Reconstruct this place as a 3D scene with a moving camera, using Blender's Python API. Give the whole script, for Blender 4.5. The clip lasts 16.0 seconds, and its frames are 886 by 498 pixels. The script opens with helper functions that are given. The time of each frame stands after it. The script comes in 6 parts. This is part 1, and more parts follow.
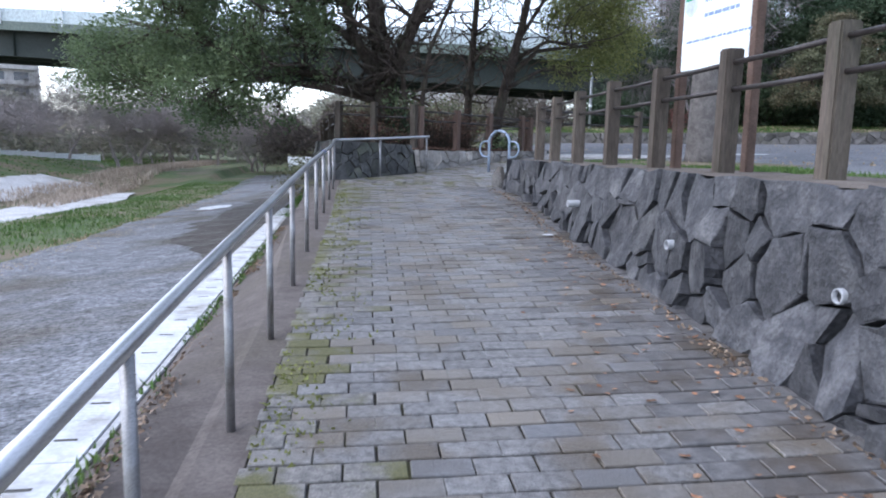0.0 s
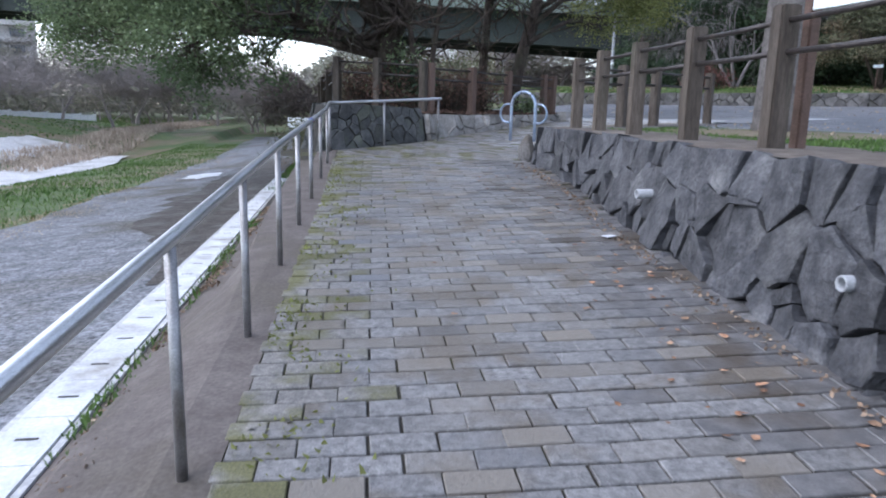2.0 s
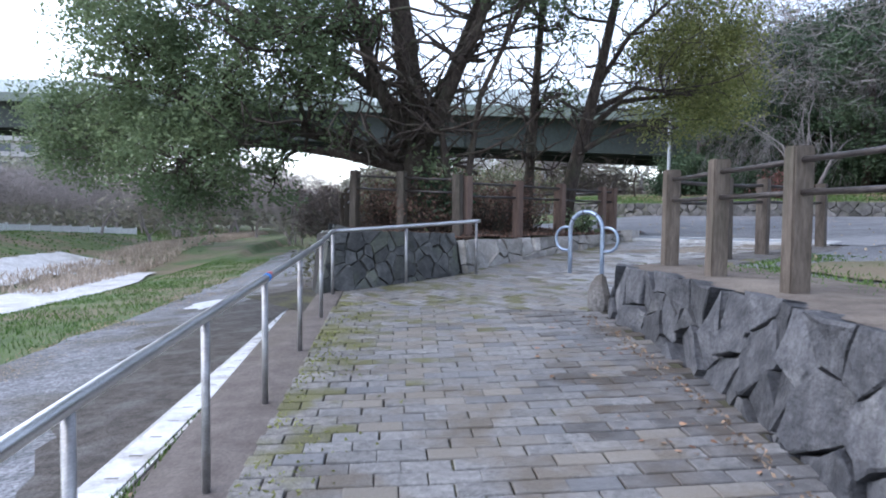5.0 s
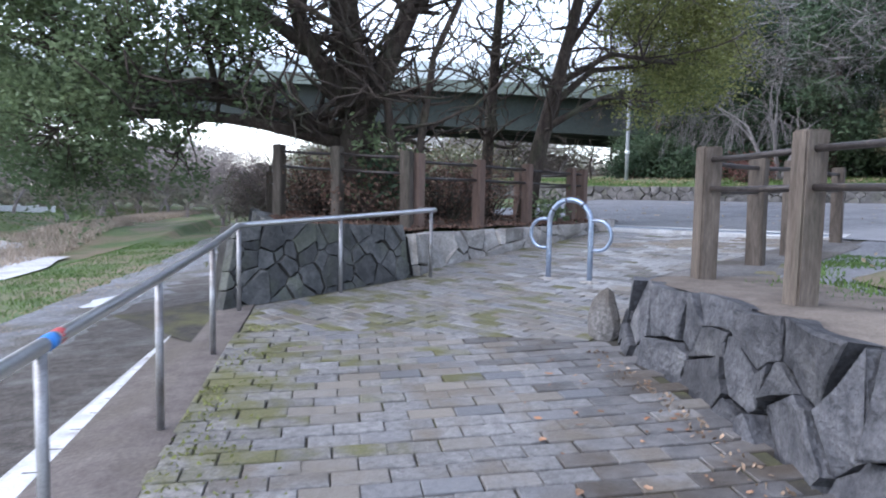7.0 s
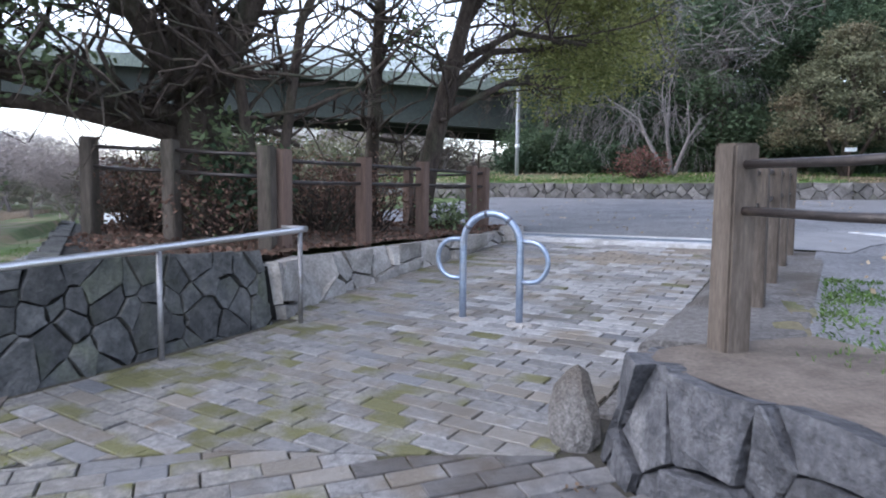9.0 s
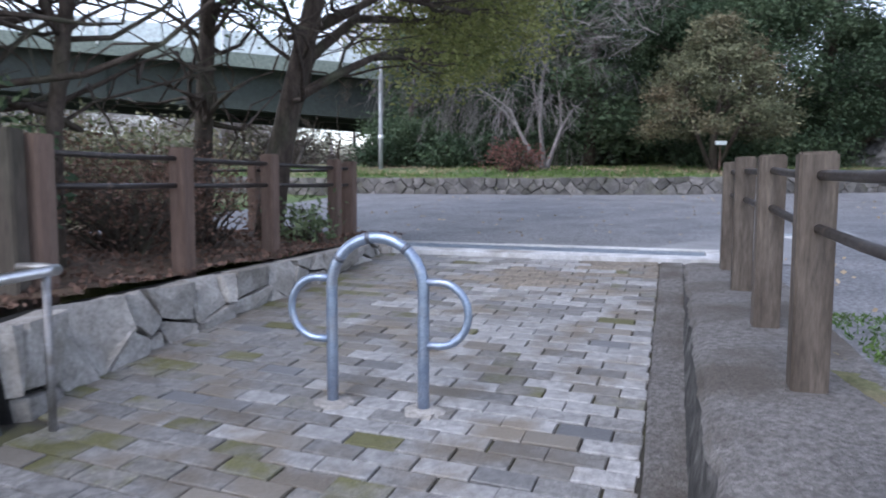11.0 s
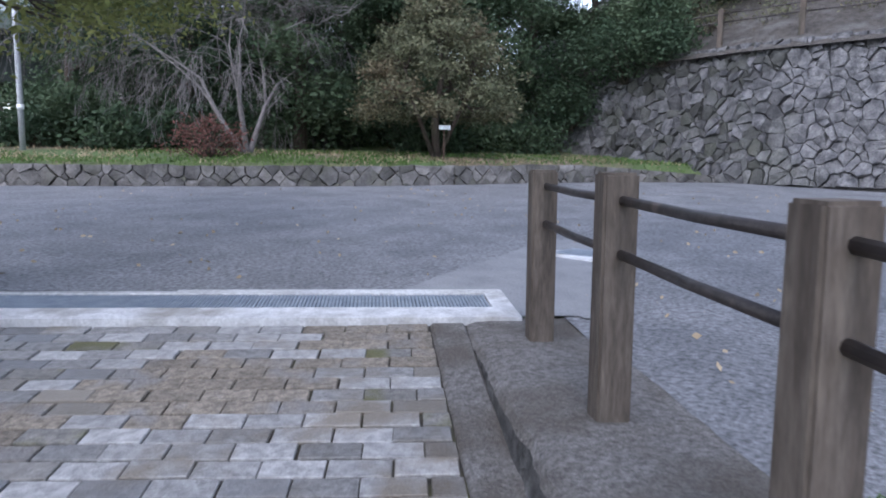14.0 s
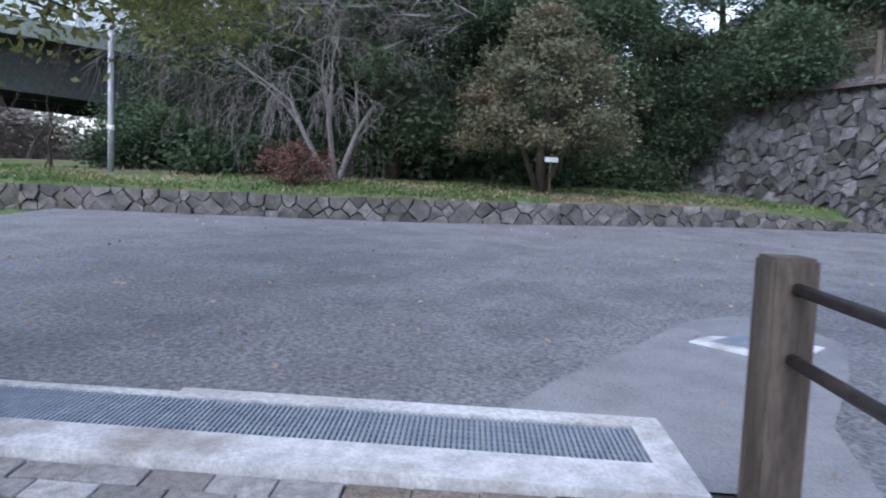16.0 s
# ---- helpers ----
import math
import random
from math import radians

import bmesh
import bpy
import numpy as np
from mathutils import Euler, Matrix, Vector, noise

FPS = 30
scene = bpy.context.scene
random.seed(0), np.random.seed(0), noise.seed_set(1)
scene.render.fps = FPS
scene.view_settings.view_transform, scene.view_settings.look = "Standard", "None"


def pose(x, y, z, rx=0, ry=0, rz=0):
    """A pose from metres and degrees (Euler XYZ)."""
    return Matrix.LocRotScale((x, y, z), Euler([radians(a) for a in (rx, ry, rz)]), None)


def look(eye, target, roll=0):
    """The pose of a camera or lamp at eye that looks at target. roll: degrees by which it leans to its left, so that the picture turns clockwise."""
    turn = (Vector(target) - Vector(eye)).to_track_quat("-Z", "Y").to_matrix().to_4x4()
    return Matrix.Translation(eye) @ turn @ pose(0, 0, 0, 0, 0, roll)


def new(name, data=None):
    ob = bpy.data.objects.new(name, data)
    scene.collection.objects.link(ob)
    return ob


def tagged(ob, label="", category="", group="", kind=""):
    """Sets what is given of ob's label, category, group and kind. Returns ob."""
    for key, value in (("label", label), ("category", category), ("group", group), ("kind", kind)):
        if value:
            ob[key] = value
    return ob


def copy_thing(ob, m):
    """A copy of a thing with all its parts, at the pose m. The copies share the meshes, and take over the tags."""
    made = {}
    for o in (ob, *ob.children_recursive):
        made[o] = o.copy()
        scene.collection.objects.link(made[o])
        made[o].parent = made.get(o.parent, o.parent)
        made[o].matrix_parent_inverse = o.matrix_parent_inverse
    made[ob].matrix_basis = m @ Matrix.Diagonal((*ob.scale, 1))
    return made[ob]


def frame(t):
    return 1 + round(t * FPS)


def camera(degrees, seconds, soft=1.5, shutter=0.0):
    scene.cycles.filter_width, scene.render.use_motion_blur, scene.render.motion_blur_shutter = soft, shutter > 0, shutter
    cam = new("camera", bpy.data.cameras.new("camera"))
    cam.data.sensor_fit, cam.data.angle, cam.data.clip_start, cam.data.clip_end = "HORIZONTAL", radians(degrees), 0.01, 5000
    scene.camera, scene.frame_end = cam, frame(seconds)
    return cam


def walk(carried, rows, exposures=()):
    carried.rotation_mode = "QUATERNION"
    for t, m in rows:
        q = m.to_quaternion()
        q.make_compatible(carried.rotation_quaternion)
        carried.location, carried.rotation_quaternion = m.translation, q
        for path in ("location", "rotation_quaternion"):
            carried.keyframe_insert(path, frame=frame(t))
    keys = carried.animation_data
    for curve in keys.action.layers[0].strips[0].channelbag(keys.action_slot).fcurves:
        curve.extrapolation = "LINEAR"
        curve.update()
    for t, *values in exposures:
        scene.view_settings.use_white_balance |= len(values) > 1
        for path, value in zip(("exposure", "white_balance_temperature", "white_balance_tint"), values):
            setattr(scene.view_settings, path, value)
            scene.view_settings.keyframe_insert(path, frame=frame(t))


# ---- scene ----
cam = camera(64.6, 16.0, soft=1.9, shutter=0.35)
METRES, EYE, TILT, LEAN, TURN = 17.2, 1.5, 0.0, 0.0, -9.3
ROWS = [
    (0.0, 0.0, 0.0, 0.0, 0.16, -8.05, -1.16),
    (0.5, -0.0024, 0.0313, 0.0008, -0.85, -8.96, -1.62),
    (1.0, -0.0049, 0.0614, 0.0028, 0.15, -9.66, -2.17),
    (1.5, -0.0097, 0.092, 0.0056, 0.28, -10.29, -1.72),
    (2.0, -0.01, 0.1242, 0.0053, 0.63, -11.3, -1.25),
    (2.5, -0.0108, 0.1566, 0.0081, 2.28, -11.76, -1.45),
    (3.0, -0.0092, 0.1888, 0.011, 1.91, -8.67, -1.15),
    (3.5, -0.0069, 0.2183, 0.0157, 4.29, -2.87, -0.75),
    (6.0, -0.0194, 0.37, 0.0236, 3.46, -2.78, -0.3),
    (6.5, -0.0232, 0.4039, 0.0258, 2.33, -4.02, -0.53),
    (7.0, -0.0219, 0.437, 0.027, -0.68, -4.39, -1.01),
    (7.5, -0.0202, 0.4695, 0.0285, -2.67, -4.19, -1.65),
    (8.0, -0.0189, 0.5024, 0.0321, -5.8, -4.55, -1.34),
    (10.5, -0.004, 0.6663, 0.0402, -17.51, -4.89, -0.22),
    (11.0, 0.0069, 0.6963, 0.0424, -21.97, -5.39, -0.27),
    (11.5, 0.0198, 0.7268, 0.0453, -27.76, -6.14, 0.05),
    (12.0, 0.0348, 0.7538, 0.0454, -32.73, -6.77, 0.31),
    (12.5, 0.0501, 0.7819, 0.0487, -34.76, -7.37, 0.1),
    (13.0, 0.0665, 0.8079, 0.0518, -40.6, -7.56, 0.49),
    (13.5, 0.0862, 0.8304, 0.0541, -43.87, -7.31, -0.25),
    (14.0, 0.1045, 0.8534, 0.0567, -45.35, -6.99, -0.68),
    (14.5, 0.1237, 0.8739, 0.0573, -43.17, -6.92, -0.82),
    (15.0, 0.1429, 0.8925, 0.0609, -40.39, -6.76, -1.89),
    (15.5, 0.1582, 0.9148, 0.0648, -40.58, -5.18, -2.24),
    (16.0, 0.1744, 0.9379, 0.0644, -37.51, -4.89, -2.49),
]
walk(cam, [(t, pose(0, 0, EYE, TILT, LEAN, TURN) @ pose(METRES * x, METRES * y, METRES * z, 90 + pitch, roll, yaw)) for t, x, y, z, yaw, pitch, roll in ROWS],
     [(0.0, 1.45, 5950, 13), (3.5, 1.53, 5950, 13), (7.0, 1.83, 6000, 14), (11.0, 1.66, 6100, 15), (16.0, 1.55, 5900, 15)])

# ---- light: an overcast winter dusk ----
world = bpy.data.worlds.new("World")
scene.world = world
world.use_nodes = True
wn = world.node_tree.nodes
wn.clear()
sky = wn.new("ShaderNodeTexSky")
sky.sky_type = "NISHITA"
sky.sun_disc = False
sky.sun_elevation, sky.sun_rotation = radians(38), radians(-60)
sky.air_density, sky.dust_density, sky.ozone_density = 1.0, 1.0, 2.0
hue = wn.new("ShaderNodeHueSaturation")
hue.inputs["Saturation"].default_value = 0.55
bg = wn.new("ShaderNodeBackground")
bg.inputs["Strength"].default_value = 0.15
wout = wn.new("ShaderNodeOutputWorld")
world.node_tree.links.new(sky.outputs["Color"], hue.inputs["Color"])
world.node_tree.links.new(hue.outputs["Color"], bg.inputs["Color"])
world.node_tree.links.new(bg.outputs["Background"], wout.inputs["Surface"])

sun_data = bpy.data.lights.new("sun", "SUN")
sun_data.energy, sun_data.angle, sun_data.color = 0.6, radians(25), (1.0, 0.97, 0.93)
sun = new("sun", sun_data)
sun.matrix_world = look((-30, -20, 40), (0, 0, 0))

# ---- materials ----
def mat(name, c1, c2, scale=6.0, rough=0.85, bump=0.3, fine=60.0, metal=0.0, c3=None, s3=0.7, vary=0.0, lo=0.35, hi=0.65,
        dist=0.01, island=False, spec=0.35, trans=0.0, lo3=0.5, hi3=0.7, grain_range=(0.72, 1.28), stretch=None, tone=None):
    """A two-scale procedural surface: c1 and c2 mixed by noise, c3 as large stains, fine grain and bump."""
    m = bpy.data.materials.new(name)
    m.use_nodes = True
    nt = m.node_tree
    n, L = nt.nodes, nt.links
    b = n["Principled BSDF"]
    geo = n.new("ShaderNodeNewGeometry")
    pos = geo.outputs["Position"]
    oi = n.new("ShaderNodeObjectInfo")
    if vary and not island and not tone:
        add = n.new("ShaderNodeVectorMath")
        add.operation = "MULTIPLY_ADD"
        comb = n.new("ShaderNodeCombineXYZ")
        for k in range(3):
            L.new(oi.outputs["Random"], comb.inputs[k])
        add.inputs[1].default_value = (37, 51, 29)
        L.new(comb.outputs[0], add.inputs[0])
        L.new(pos, add.inputs[2])
        pos = add.outputs[0]

    if stretch:
        sv_ = n.new("ShaderNodeVectorMath")
        sv_.operation = "MULTIPLY"
        sv_.inputs[1].default_value = stretch
        L.new(pos, sv_.inputs[0])
        pos = sv_.outputs[0]

    def noise_at(sc, detail=4.0, rgh=0.55):
        t = n.new("ShaderNodeTexNoise")
        t.inputs["Scale"].default_value = sc
        t.inputs["Detail"].default_value = detail
        t.inputs["Roughness"].default_value = rgh
        L.new(pos, t.inputs["Vector"])
        return t.outputs["Fac"]

    def ramp(fac, a, z):
        r = n.new("ShaderNodeMapRange")
        r.inputs["From Min"].default_value, r.inputs["From Max"].default_value = a, z
        L.new(fac, r.inputs["Value"])
        return r.outputs["Result"]

    def mix(fac, a, z, mode="MIX"):
        x = n.new("ShaderNodeMix")
        x.data_type, x.blend_type = "RGBA", mode
        if isinstance(fac, float):
            x.inputs["Factor"].default_value = fac
        else:
            L.new(fac, x.inputs["Factor"])
        for sock, val in ((x.inputs["A"], a), (x.inputs["B"], z)):
            if isinstance(val, tuple):
                sock.default_value = (*val, 1)
            else:
                L.new(val, sock)
        return x.outputs["Result"]

    col = mix(ramp(noise_at(scale), lo, hi), c1, c2)
    if c3:
        col = mix(ramp(noise_at(s3, 5.0), lo3, hi3), col, c3)
    grain = noise_at(fine, 3.0, 0.7)
    gr = n.new("ShaderNodeMapRange")
    gr.inputs["From Min"].default_value, gr.inputs["From Max"].default_value = 0.3, 0.7
    gr.inputs["To Min"].default_value, gr.inputs["To Max"].default_value = grain_range
    L.new(grain, gr.inputs["Value"])
    hsv = n.new("ShaderNodeHueSaturation")
    L.new(col, hsv.inputs["Color"])
    L.new(gr.outputs["Result"], hsv.inputs["Value"])
    col = hsv.outputs["Color"]
    if vary:
        rnd = geo.outputs["Random Per Island"] if island else oi.outputs["Random"]
        if tone:
            hsh = n.new("ShaderNodeMath")
            hsh.operation = "MULTIPLY"
            hsh.inputs[1].default_value = 13.7
            L.new(rnd, hsh.inputs[0])
            frc = n.new("ShaderNodeMath")
            frc.operation = "FRACT"
            L.new(hsh.outputs[0], frc.inputs[0])
            col = mix(ramp(frc.outputs[0], 0.15, 0.0), mix(ramp(frc.outputs[0], 0.68, 1.0), col, tone[0]), tone[1])
        vr = n.new("ShaderNodeMapRange")
        vr.inputs["To Min"].default_value, vr.inputs["To Max"].default_value = 1 - vary, 1 + vary
        L.new(rnd, vr.inputs["Value"])
        h2 = n.new("ShaderNodeHueSaturation")
        L.new(col, h2.inputs["Color"])
        L.new(vr.outputs["Result"], h2.inputs["Value"])
        col = h2.outputs["Color"]
    L.new(col, b.inputs["Base Color"])
    rr = n.new("ShaderNodeMapRange")
    rr.inputs["To Min"].default_value, rr.inputs["To Max"].default_value = max(0.02, rough - 0.12), min(1, rough + 0.12)
    L.new(noise_at(scale * 1.7), rr.inputs["Value"])
    L.new(rr.outputs["Result"], b.inputs["Roughness"])
    b.inputs["Metallic"].default_value = metal
    b.inputs["Specular IOR Level"].default_value = spec
    if bump:
        mixh = n.new("ShaderNodeMath")
        mixh.operation = "MULTIPLY_ADD"
        mixh.inputs[1].default_value = 0.4
        L.new(grain, mixh.inputs[0])
        L.new(noise_at(scale * 2.2, 5.0), mixh.inputs[2])
        bp = n.new("ShaderNodeBump")
        bp.inputs["Strength"].default_value, bp.inputs["Distance"].default_value = bump, dist
        L.new(mixh.outputs[0], bp.inputs["Height"])
        L.new(bp.outputs["Normal"], b.inputs["Normal"])
    if trans:
        tr = n.new("ShaderNodeBsdfTranslucent")
        L.new(col, tr.inputs["Color"])
        ms = n.new("ShaderNodeMixShader")
        ms.inputs[0].default_value = trans
        L.new(b.outputs[0], ms.inputs[1])
        L.new(tr.outputs[0], ms.inputs[2])
        L.new(ms.outputs[0], n["Material Output"].inputs["Surface"])
    return m


